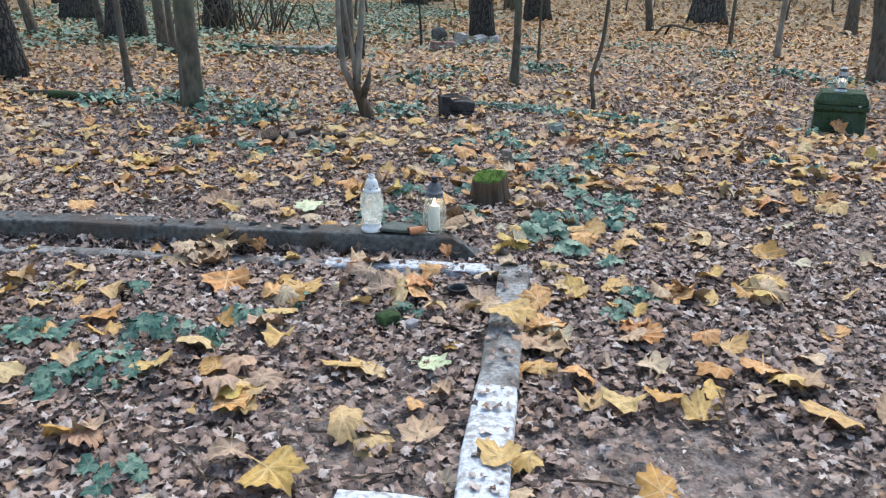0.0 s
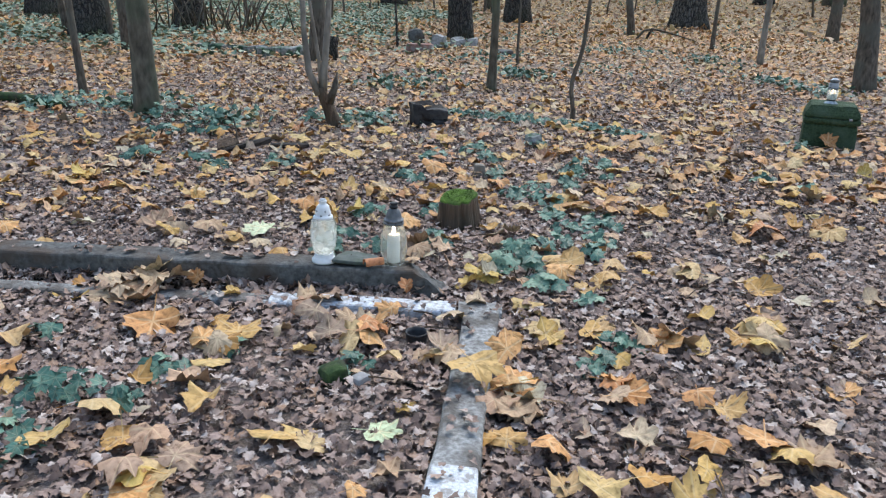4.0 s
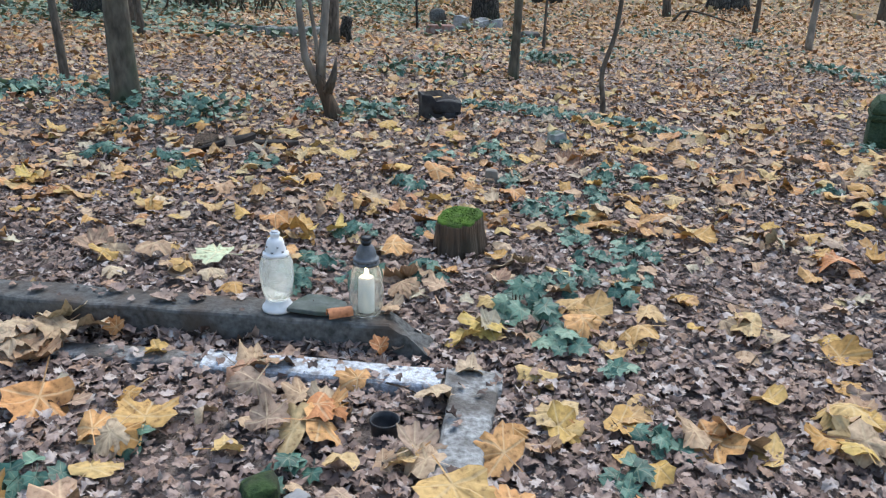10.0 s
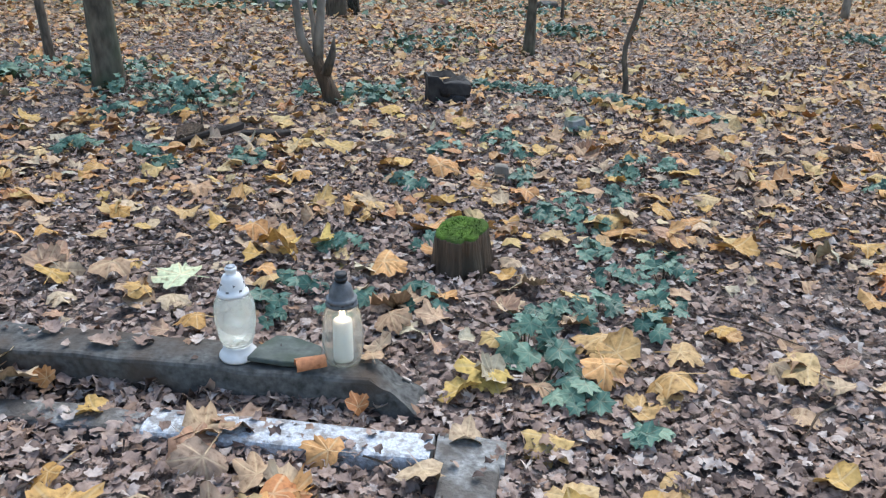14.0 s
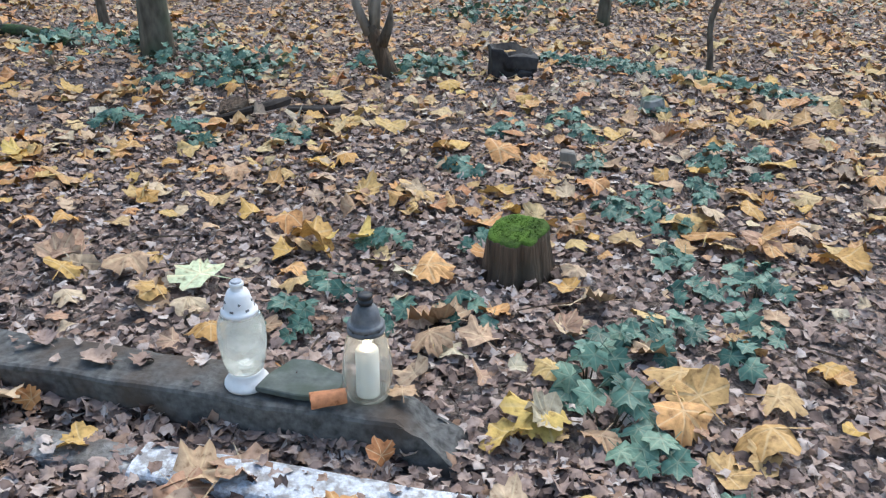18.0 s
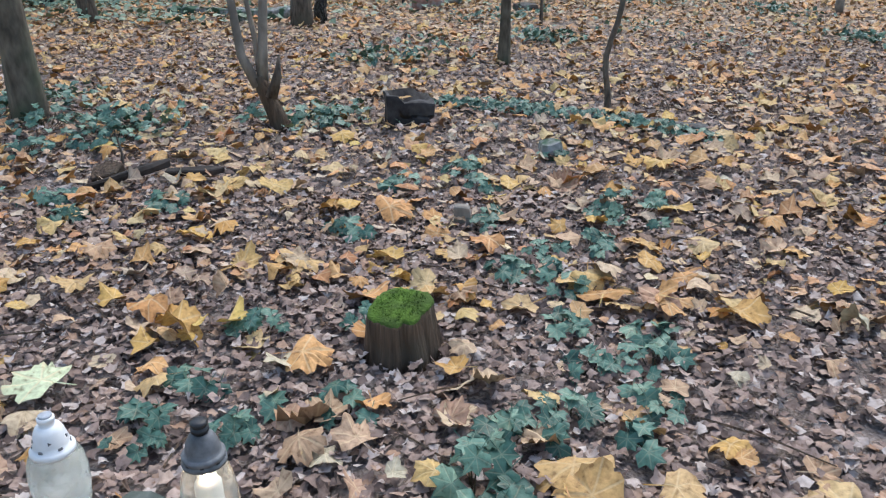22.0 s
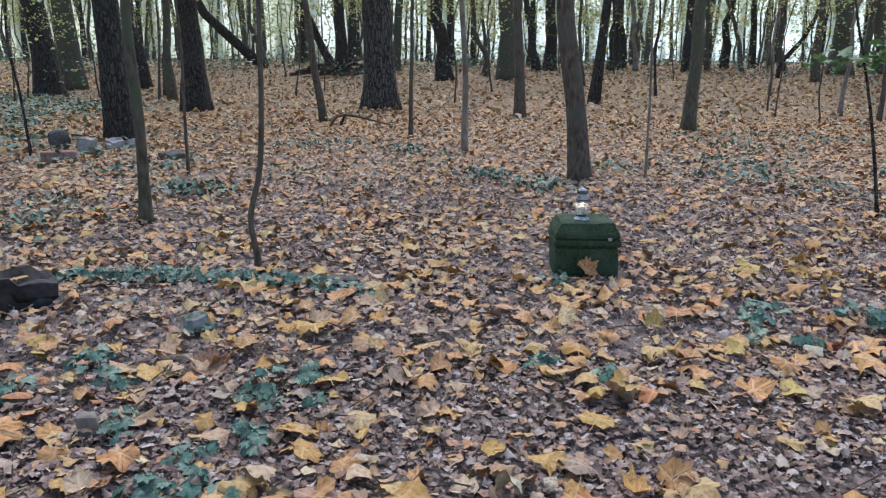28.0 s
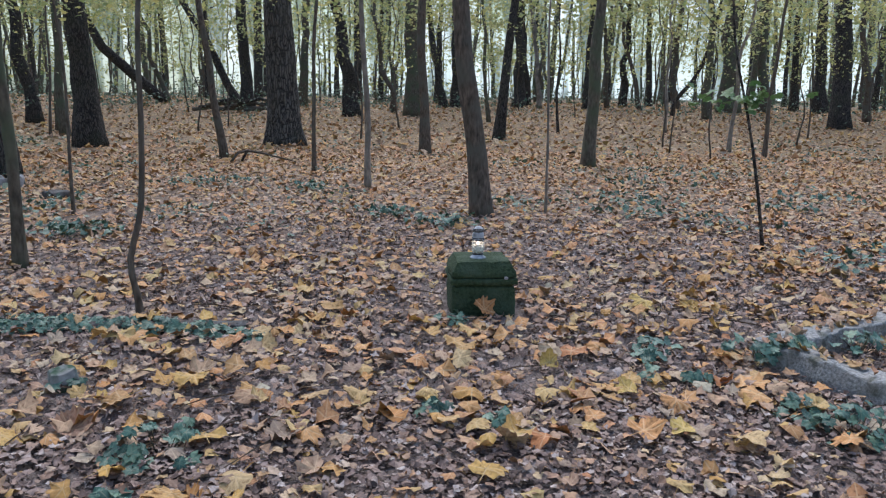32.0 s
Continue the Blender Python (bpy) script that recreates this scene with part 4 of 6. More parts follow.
# ---- graves ----
def curb(name, label, line, width, height, material, wear=0.008, seed=1, z0=-0.06, step=0.05):
    """A worn stone curb from one end of its centre line to the other."""
    (x0, y0), (x1, y1) = line
    ln = math.hypot(x1 - x0, y1 - y0)
    o = thing(name, label, "grave border", ((x0 + x1) / 2, (y0 + y1) / 2, z0), math.degrees(math.atan2(y1 - y0, x1 - x0)))
    n = max(4, int(ln / step))
    bm = bmesh.new()
    b = 0.012
    prof = [(-width / 2, 0), (-width / 2, height * 0.45), (-width / 2, height * 0.7), (-width / 2, height - b), (-width / 2 + b * 0.35, height - b * 0.3), (-width / 2 + b, height), (-width * 0.18, height + 0.001), (width * 0.18, height + 0.002), (width / 2 - b, height), (width / 2 - b * 0.3, height - b * 0.35), (width / 2, height - b), (width / 2, height * 0.5), (width / 2, 0)]
    rings = []
    for i in range(n + 1):
        x = -ln / 2 + ln * i / n
        ring = []
        for py, pz in prof:
            p = Vector((x, py, pz))
            p += noise.noise_vector(p * 6 + Vector((seed, 0, seed))) * wear + noise.noise_vector(p * 28) * wear * 0.35
            ring.append(bm.verts.new(p))
        rings.append(ring)
    for a, c2 in zip(rings, rings[1:]):
        for k in range(len(prof) - 1):
            bm.faces.new((a[k], a[k + 1], c2[k + 1], c2[k]))
    bm.faces.new(rings[0])
    bm.faces.new(rings[-1][::-1])
    bmesh.ops.recalc_face_normals(bm, faces=bm.faces)
    return o, bm


o, bm = curb("grave_beam", "weathered dark grey stone beam with a broken sloping end", ((-2.7, 3.665), (0.14, 3.366)), 0.145, 0.175, DARK_STONE, 0.007, 3, step=0.022)
for vert in bm.verts:
    # the end is broken away in a rough slope behind a ragged crack
    co = vert.co
    crack = 1.235 - 0.25 * co.y + 0.02 * noise.noise(Vector((co.y * 40, 1.0, 0)))
    if co.x > crack:
        f = min(1.0, (co.x - crack) / 0.19)
        co.z = min(co.z, 0.165 - 0.115 * f ** 1.15 + 0.012 * noise.noise(co * 30) + 0.02 * noise.noise(co * 11))
        co.x -= 0.02 * f * (1 + noise.noise(co * 17))
part("beam", bm, DARK_STONE, o, "", False)
def frame_strips(label, strips):
    """One grave's border: its strips are parts of one thing."""
    o = thing("grave_border", label, "grave border")
    for name, text, line, width, height, material, wear, seed in strips:
        e, bm = curb(name, "", line, width, height, material, wear, seed)
        bm.transform(e.matrix_world)
        bpy.data.objects.remove(e)
        part(name, bm, material, o, text, False)
    return o


frame_strips("worn concrete grave border, partly whitewashed, half sunk in leaves", (
    ("back_strip", "pale concrete strip mostly buried in leaves", ((-2.4, 3.42), (-0.615, 3.232)), 0.09, 0.084, CONCRETE, 0.008, 5),
    ("whitewashed_back_strip", "whitewashed concrete strip mostly buried in leaves", ((-0.605, 3.231), (0.13, 3.154)), 0.11, 0.095, WHITE_PAINT, 0.006, 15),
    ("corner_piece", "grey concrete corner", ((0.14, 3.153), (0.305, 3.136)), 0.12, 0.094, CONCRETE, 0.010, 16),
    ("side_strip", "grey weathered concrete strip", ((0.077, 2.07), (0.225, 3.082)), 0.135, 0.107, CONCRETE, 0.008, 6),
    ("whitewashed_strip", "whitewashed concrete strip with flaking paint", ((-0.012, 1.43), (0.075, 2.06)), 0.135, 0.12, WHITE_PAINT, 0.006, 7),
    ("cross_strip", "whitewashed cross strip", ((-0.36, 1.515), (-0.085, 1.475)), 0.1, 0.105, WHITE_PAINT, 0.006, 8)))
frame_strips("mossy concrete border of an overgrown grave with ivy inside", (
    ("side_strip", "rough grey concrete strip", ((4.18, 3.4), (4.18, 5.13)), 0.14, 0.175, PALE_CONCRETE, 0.022, 9),
    ("back_strip", "low broken concrete strip", ((4.24, 5.07), (6.6, 5.10)), 0.16, 0.185, PALE_CONCRETE, 0.022, 10)))
o, bm = curb("grave_border", "sunken old stone edging overgrown with ivy", ((0.25, 7.74), (1.90, 6.96)), 0.1, 0.09, DARK_STONE, 0.015, 11)
part("border", bm, DARK_STONE, o, "", False)
o, bm = curb("grave_border", "long mossy stone edging lying in ivy", ((-3.6, 13.5), (-1.75, 13.05)), 0.14, 0.15, MOSSY_PALE, 0.03, 12)
part("border", bm, MOSSY_PALE, o, "", False)
o, bm = curb("grave_border", "broken end of an old stone edging", ((-2.5, 12.6), (-1.72, 12.9)), 0.2, 0.19, MOSSY_PALE, 0.035, 13)
part("border", bm, MOSSY_PALE, o, "", False)


# ---- lanterns ----
lan = thing("grave_lantern", "grave lantern with white plastic lid and foot, clear glass, unlit", "lantern", (-0.415, 3.415, 0.117))
part("foot", lathe([(0.050, 0), (0.052, 0.006), (0.051, 0.012), (0.044, 0.02), (0.038, 0.034), (0.040, 0.04)]), WHITE_PLASTIC, lan, "white plastic foot")
gl = part("glass_jar", jar([(0.036, 0.04), (0.042, 0.046), (0.049, 0.07), (0.054, 0.11), (0.0545, 0.145), (0.0515, 0.168), (0.046, 0.182), (0.038, 0.193)]), GLASS, lan, "dusty clear glass jar")
gl.visible_shadow = False
part("candle_stub", lathe([(0.018, 0.048), (0.018, 0.054), (0.010, 0.055)]), WAX, lan, "burnt-down white candle stub")
lid = part("lid", lathe([(0.038, 0.188), (0.0408, 0.1895), (0.0412, 0.197), (0.0392, 0.199), (0.0385, 0.2005), (0.0338, 0.2015), (0.0328, 0.212), (0.0265, 0.236), (0.0225, 0.2445), (0.0165, 0.2468), (0.0145, 0.248), (0.0145, 0.257), (0.0158, 0.258), (0.0158, 0.264), (0.0135, 0.266)]), WHITE_PLASTIC, lan, "white conical plastic lid")
for k in range(6):
    a = k * math.pi / 3 + 0.4
    bm = bmesh.new()
    bmesh.ops.create_cube(bm, size=1, matrix=Matrix.Translation((0.0332 * math.cos(a), 0.0332 * math.sin(a), 0.2065)) @ Matrix.Rotation(a, 4, "Z") @ Matrix.Diagonal((0.003, 0.008, 0.005, 1)))
    part("vent", bm, GREY_PLASTIC, lid, "small vent slit", False)
for k in range(5):
    a = k * math.tau / 5 + 0.1
    bm = bmesh.new()
    bmesh.ops.create_cone(bm, segments=3, cap_ends=True, radius1=0.0048, radius2=0.004, depth=0.004, matrix=Matrix.Translation((0.0298 * math.cos(a), 0.0298 * math.sin(a), 0.2225)) @ Matrix.Rotation(a, 4, "Z") @ Matrix.Rotation(radians(73), 4, "Y"))
    part("vent", bm, GREY_PLASTIC, lid, "small three-cornered vent", False)
part("top_cap", lathe([(0.0125, 0.264), (0.0125, 0.2695), (0.010, 0.2705)], 20), SILVER, lid, "silver top disc")

lan = thing("grave_lantern", "lit grave lantern with grey plastic lid and a burning white candle", "lantern", (-0.125, 3.405, 0.117))
gl = part("glass_jar", jar([(0.042, 0.0), (0.047, 0.006), (0.052, 0.03), (0.057, 0.062), (0.055, 0.098), (0.048, 0.142), (0.041, 0.164), (0.0375, 0.180)]), CLEAR_GLASS, lan, "dusty clear glass jar")
gl.visible_shadow = False
part("candle", lathe([(0.026, 0.006), (0.027, 0.01), (0.026, 0.122), (0.022, 0.128), (0.01, 0.124)]), WAX, lan, "white candle")
part("flame", lathe([(0.001, 0.126), (0.006, 0.132), (0.0075, 0.140), (0.004, 0.150), (0.0008, 0.160)], 12), FLAME, lan, "small candle flame")
lid = part("lid", lathe([(0.0385, 0.172), (0.0425, 0.1735), (0.0425, 0.180), (0.0392, 0.1816), (0.0392, 0.1848), (0.0412, 0.1865), (0.0412, 0.193), (0.0368, 0.195), (0.0338, 0.1962), (0.0325, 0.2056), (0.0295, 0.219), (0.0255, 0.2284), (0.019, 0.2357), (0.0145, 0.2381)]), GREY_PLASTIC, lan, "ribbed grey plastic lid")
part("knob", lathe([(0.014, 0.2349), (0.014, 0.243), (0.0175, 0.2438), (0.0175, 0.2495), (0.0135, 0.2503), (0.0135, 0.256), (0.0165, 0.2568), (0.0165, 0.2625), (0.01, 0.265)]), BLACK_PLASTIC, lid, "black top knob")
for k in range(8):
    a = k * math.pi / 4 + 0.2
    bm = bmesh.new()
    bmesh.ops.create_cube(bm, size=1, matrix=Matrix.Translation((0.0382 * math.cos(a), 0.0382 * math.sin(a), 0.1832)) @ Matrix.Rotation(a, 4, "Z") @ Matrix.Diagonal((0.003, 0.007, 0.005, 1)))
    part("vent", bm, BLACK_PLASTIC, lid, "small vent slit", False)


def slab_piece(name, label, category, at, rz, outline_pts, thick, material, tiltx=0, tilty=0, seed=1):
    o = new(name)
    o.matrix_world = pose(*at, tiltx, tilty, rz)
    tagged(o, label, category)
    bm = bmesh.new()
    low = [bm.verts.new((x, y, 0)) for x, y in outline_pts]
    f = bm.faces.new(low)
    ext = bmesh.ops.extrude_face_region(bm, geom=[f])
    bmesh.ops.translate(bm, vec=(0, 0, thick), verts=[g for g in ext["geom"] if isinstance(g, bmesh.types.BMVert)])
    bmesh.ops.recalc_face_normals(bm, faces=bm.faces)
    bmesh.ops.bevel(bm, geom=bm.edges[:], offset=thick * 0.18, segments=1, affect="EDGES")
    for vert in bm.verts:
        vert.co += noise.noise_vector(vert.co * 20 + Vector((seed, 0, 0))) * thick * 0.2
    part(category.replace(" ", "_"), bm, material, o, "", False)
    return o


slab_piece("slate_shard", "flat dark grey-green slate shard on the stone beam", "stone shard", (-0.275, 3.42, 0.119), -4, [(-0.10, -0.06), (0.0, -0.066), (0.07, -0.055), (0.085, 0.01), (0.075, 0.05), (-0.02, 0.09), (-0.065, 0.085), (-0.095, 0.0)], 0.014, SLATE, -4, 3)

# the mossy stump
o = thing("tree_stump", "short weathered tree stump with a cap of bright green moss", "stump", (0.19, 4.285, 0))
pts, rad = [(0.0, 0.0, -0.04), (0, 0, 0.03), (-0.003, -0.003, 0.09), (-0.005, -0.01, 0.14), (-0.005, -0.01, 0.168)], [0.125, 0.113, 0.103, 0.096, 0.092]
v3, f3 = [], []
S = 64


def cut_slope(x, y):
    """The stump is sawn at a slant."""
    return 0.2 * (0.6 * x + 0.8 * y)


for (px, py, pz), r0 in zip(pts, rad):
    for k in range(S):
        a = 2 * math.pi * k / S
        groove = (abs(math.cos(a + 0.5)) ** 3.2 + abs(math.sin(a + 0.5)) ** 3.2) ** (-1 / 3.2) * 0.95 - 0.27 * math.exp(-((math.degrees(a) - 281) / 9) ** 2) - 0.08 * math.exp(-((math.degrees(a) - 228) / 5) ** 2) - 0.08 * math.exp(-((math.degrees(a) - 325) / 6) ** 2) + 0.03 * math.sin(3 * a + 0.5) + 0.04 * noise.noise(Vector((math.cos(a) * 6, math.sin(a) * 6, pz * 3)))
        sx, sy = px + r0 * groove * math.cos(a), py + r0 * groove * math.sin(a)
        v3.append((sx, sy, pz + (cut_slope(sx, sy) if pz > 0.16 else 0)))
f3 = [(i * S + k, i * S + (k + 1) % S, (i + 1) * S + (k + 1) % S, (i + 1) * S + k) for i in range(4) for k in range(S)] + [tuple(range(S))[::-1], tuple(range(4 * S, 5 * S))]
child(new("trunk", mesh_of("trunk", v3, f3, WOOD_OLD, True)), o, "grey-brown weathered wood")
bm = bmesh.new()
cap = [[bm.verts.new((-0.005 + q * (v3[4 * S + k][0] + 0.005), -0.01 + q * (v3[4 * S + k][1] + 0.01), 0.169 + cut_slope(q * v3[4 * S + k][0], q * v3[4 * S + k][1]) + hgt + 0.006 * noise.noise(Vector((k * 0.9, q * 9, 1))))) for k in range(S)] for q, hgt in ((1.02, -0.006), (1.0, 0.002), (0.85, 0.006), (0.6, 0.005), (0.3, 0.006))]
for a, c2 in zip(cap, cap[1:]):
    for k in range(S):
        bm.faces.new((a[k], a[(k + 1) % S], c2[(k + 1) % S], c2[k]))
bm.faces.new(cap[-1])
part("moss_cap", bm, MOSS, o, "bright green moss")
fr = np.random.default_rng(5)
q, a = np.sqrt(fr.random(900)) * 0.08, fr.uniform(0, 6.283, 900)
V, T = leaves(np.stack([q * np.cos(a) - 0.005, q * np.sin(a) - 0.01, 0.173 + cut_slope(q * np.cos(a), q * np.sin(a))], 1), fr.uniform(0.004, 0.0085, 900), fr.uniform(0, 6.28, 900), 0.7, [(90, 0.8), (20, 0.2), (-60, 0.3)], 0.3, 0.04)
child(tagged(new("moss", big_mesh("moss", V, T, MOSS)), "tufts of moss", kind="stuff"), o)

# the black hollow block
o = thing("stone_block", "black charred-looking hollow stone block with leaves in it", "stone block", (0.055, 7.2, 0), 10)


def hollow(co):
    """Open on top: a lump at the back and side, a low straight plate in front, hollow between."""
    front = co.y < -0.07
    if co.z > 0.08:
        if abs(co.x) < 0.1 and -0.08 < co.y < 0.1:
            co.z -= 0.10
        elif front and co.x > -0.07:
            co.z -= 0.055
        elif co.x > 0.08:
            co.z -= 0.05 + 0.1 * (0.15 - co.y) * 0.3
        else:
            co.z -= 0.01


part("block", rough_block((0.30, 0.30, 0.21), 5, 0.015, 0.02, 4, hollow), BLACK_STONE, o)

# the green pedestal and its lantern
o = thing("grave_pedestal", "moss-green stone grave pedestal with a moulded top", "pedestal", (3.375, 6.70, -0.025), -24.8)
part("base_block", rough_block((0.405, 0.375, 0.208), 3, 0.016, 0.008, 6), MOSSY_STONE, o)
part("neck", rough_block((0.375, 0.345, 0.285), 3, 0.008, 0.003, 6), MOSSY_STONE, o)
bm = rough_block((0.43, 0.40, 0.042), 3, 0.018, 0.004, 7)
bmesh.ops.translate(bm, vec=(0, 0, 0.220), verts=bm.verts)
part("moulding", bm, MOSSY_STONE, o, "rounded moulding")
def hipped(co):
    """A soft hipped top, worn and crumbling along its lower edge."""
    h = max(0.0, co.z) / 0.095
    k = 1.0 - 0.03 * h - 0.17 * max(0.0, min(1.0, (h - 0.30) / 0.62))
    bite = max(0.0, noise.noise(Vector((co.x * 11, co.y * 11, 3.0))) + 0.1) * (1.0 if 0.15 < h < 0.6 else 0.0)
    co.x, co.y = co.x * (k - 0.07 * bite), co.y * (k - 0.07 * bite)
    co.z += 0.008 * noise.noise(Vector((co.x * 16, co.y * 16, 0)))


bm = rough_block((0.415, 0.385, 0.095), 5, 0.006, 0.007, 18, hipped)
bmesh.ops.translate(bm, vec=(0, 0, 0.270), verts=bm.verts)
part("top", bm, MOSSY_STONE, o, "hipped mossy top with crumbling edges")
bm = rough_block((0.022, 0.02, 0.016), 1, 0.004, 0.004, 3)
bmesh.ops.translate(bm, vec=(0.135, -0.205, 0.262), verts=bm.verts)
part("chip", bm, PALE_STONE, o, "small pale chipped spot on the moulding")
lan = thing("grave_lantern", "small lit grave lantern with ringed silver and black lid", "lantern", (3.345, 6.69, 0.337))
part("foot", lathe([(0.052, 0), (0.053, 0.006), (0.046, 0.012), (0.036, 0.016), (0.033, 0.028)]), SILVER, lan, "flat silver plastic foot")
part("foot_ring", lathe([(0.036, 0.026), (0.037, 0.030), (0.035, 0.034)]), BLACK_PLASTIC, lan, "black ring above the foot")
gl = part("glass_jar", jar([(0.033, 0.034), (0.040, 0.048), (0.043, 0.075), (0.042, 0.10), (0.037, 0.118)]), GLASS, lan, "frosted glass jar")
gl.visible_shadow = False
part("candle", lathe([(0.031, 0.036), (0.031, 0.085), (0.02, 0.088)]), WAX, lan, "white candle")
part("flame", lathe([(0.001, 0.088), (0.005, 0.094), (0.0055, 0.10), (0.001, 0.116)], 10), FLAME, lan, "small candle flame")
lid = part("lid", lathe([(0.037, 0.116), (0.039, 0.120), (0.039, 0.128), (0.034, 0.131), (0.037, 0.142), (0.038, 0.153), (0.035, 0.164), (0.030, 0.170), (0.030, 0.176), (0.036, 0.178), (0.036, 0.188), (0.026, 0.195), (0.018, 0.204), (0.008, 0.208)]), SILVER, lan, "bulging silver lid")
for z0, r0 in ((0.119, 0.0405), (0.128, 0.0405), (0.171, 0.033), (0.179, 0.0375), (0.187, 0.037)):
    part("ring", lathe([(r0 - 0.003, z0), (r0, z0 + 0.001), (r0, z0 + 0.005), (r0 - 0.003, z0 + 0.006)], 24), BLACK_PLASTIC, lid, "black ring")


# ---- single large leaves on the forest floor ----
def leaf_meshes(name, template, count, curl, crinkle, material, stalk=True):
    made = []
    for _ in range(count):
        V, T = leaves(np.zeros((1, 3)), np.ones(1), np.zeros(1), 0.0, template, curl, crinkle, stalk)
        made.append(big_mesh(name, V, T, material))
        made[-1].shade_smooth()
    return made


MAPLE = {"yellow": leaf_meshes("maple_leaf", HALF, 10, 0.25, 0.068, YELLOW), "tan": leaf_meshes("maple_leaf", HALF, 9, 0.38, 0.085, TAN),
         "orange": leaf_meshes("maple_leaf", HALF, 7, 0.3, 0.07, ORANGE), "pale": leaf_meshes("maple_leaf", HALF, 3, 0.12, 0.065, PALE), "dry": leaf_meshes("maple_leaf", HALF, 6, 0.45, 0.085, TAN)}
DRY_OAK = leaf_meshes("dry_leaf", HALF_OAK, 1, 0.3, 0.085, BROWN)[0]
lay = random.Random(21)


def lay_leaf(kind, x, y, size, z=None, tilt=9.0, parent=ground, rz=None):
    o = new("maple_leaf", lay.choice(MAPLE[kind]))
    o.matrix_world = pose(x, y, (float(ground_z(x, y)) + 0.022 if z is None else z), lay.gauss(0, tilt), lay.gauss(0, tilt), lay.uniform(0, 360) if rz is None else rz) @ Matrix.Diagonal((size, size, size, 1))
    if parent:
        o.parent = parent
    return o


YELLOW_AT = [(1.08, 6.01, 0.19), (1.2, 7.01, 0.16), (0.1, 4.33, 0.15), (0.3, 3.67, 0.1), (0.26, 3.48, 0.15), (0.58, 4.54, 0.14), (0.86, 4.59, 0.23), (1.1, 5.05, 0.2), (1.33, 5.06, 0.14), (0.63, 3.68, 0.17), (0.85, 3.62, 0.12), (1.28, 4.48, 0.17), (-0.46, 4.88, 0.15), (-0.2, 5.55, 0.14), (0.11, 4.98, 0.17), (-0.52, 5.75, 0.15), (0.61, 5.85, 0.18), (1.31, 5.43, 0.14), (1.41, 6.1, 0.2), (-0.49, 4.08, 0.11), (-0.7, 5.13, 0.13), (-0.67, 6.13, 0.13), (-1.75, 4.83, 0.22), (-1.01, 4.72, 0.14), (1.02, 3.78, 0.1), (-0.24, 4.91, 0.16), (-0.66, 3.77, 0.11), (2.43, 4.93, 0.21), (3.19, 4.42, 0.19), (2.46, 5.34, 0.16), (2.14, 4.7, 0.13)]
YELLOW_MORE = [(2.02, 5.57, 0.16), (3.17, 5.07, 0.13), (2.82, 6.48, 0.14), (1.89, 6.72, 0.17), (4.32, 6.17, 0.22), (4.53, 5.96, 0.16), (-0.66, 2.87, 0.18), (0.45, 2.96, 0.14), (1.27, 2.98, 0.17), (1.2, 3.57, 0.14), (1.43, 3.38, 0.18), (-0.42, 2.75, 0.11), (-0.75, 3.01, 0.1), (-0.76, 3.26, 0.1), (-0.69, 2.02, 0.21), (-0.95, 2.33, 0.16), (-0.83, 2.21, 0.13), (-0.42, 2.22, 0.16), (-0.38, 1.87, 0.14), (0.23, 2.23, 0.11), (1.02, 2.15, 0.13), (0.58, 2.04, 0.12), (0.75, 2.09, 0.11), (1.05, 1.92, 0.2), (1.82, 4.52, 0.12), (2.14, 4.17, 0.22), (1.83, 4.34, 0.12), (2.69, 5.81, 0.13), (1.07, 4.91, 0.13), (0.94, 5.34, 0.12), (0.25, 4.71, 0.12)]
TAN_AT = [(0.53, 5.4, 0.16), (-0.91, 3.91, 0.11), (-1.08, 4.14, 0.16), (-1.32, 4.17, 0.2), (0.38, 4.25, 0.09), (-0.02, 3.9, 0.16), (0.34, 3.9, 0.11), (0.57, 3.8, 0.11), (0.41, 3.42, 0.09), (1.6, 5.01, 0.11), (1.87, 5.83, 0.11), (0.87, 5.81, 0.19), (1.58, 5.76, 0.16), (1.46, 6.2, 0.18), (2.35, 5.96, 0.12), (1.78, 5.17, 0.11), (-0.27, 3.02, 0.11), (0.11, 3.05, 0.12), (-0.37, 3.23, 0.13), (0.21, 3.17, 0.09), (0.4, 2.82, 0.1), (-1.19, 3.44, 0.2), (-1.18, 3.3, 0.17), (-0.15, 1.84, 0.12), (-0.73, 2.53, 0.15), (0.12, 2.22, 0.11), (0.61, 2.25, 0.11), (0.33, 2.47, 0.16), (-0.09, 2.08, 0.1)]
ORANGE_AT = [(0.13, 3.96, 0.1), (0.49, 5.11, 0.17), (0.07, 5.45, 0.19), (-1.25, 5.03, 0.08), (0.04, 4.6, 0.15), (-0.09, 4.19, 0.15), (3.72, 4.87, 0.2), (2.9, 4.69, 0.15), (3.28, 5.63, 0.16), (2.84, 5, 0.11), (3.21, 4.84, 0.14), (3.34, 6.6, 0.17), (2.74, 5.46, 0.13), (-0.2, 2.95, 0.15), (-0.12, 3.12, 0.12), (-0.99, 2.97, 0.19), (0.86, 2.86, 0.16), (0.34, 2.19, 0.13), (0.65, 2.59, 0.13), (0.87, 2.48, 0.1), (0.98, 2.24, 0.14), (1.35, 2.5, 0.11), (-0.18, 1.99, 0.07), (1.78, 4.15, 0.2), (1.17, 4.76, 0.1)]
for x, y, s in YELLOW_AT + YELLOW_MORE:
    lay_leaf("yellow", x, y, min(0.185, s * 1.1), tilt=11)
for x, y, s in TAN_AT:
    lay_leaf("tan", x, y, min(0.18, s * 1.1), tilt=12)
for x, y, s in ORANGE_AT:
    lay_leaf("orange", x, y, s * 1.1, tilt=11)
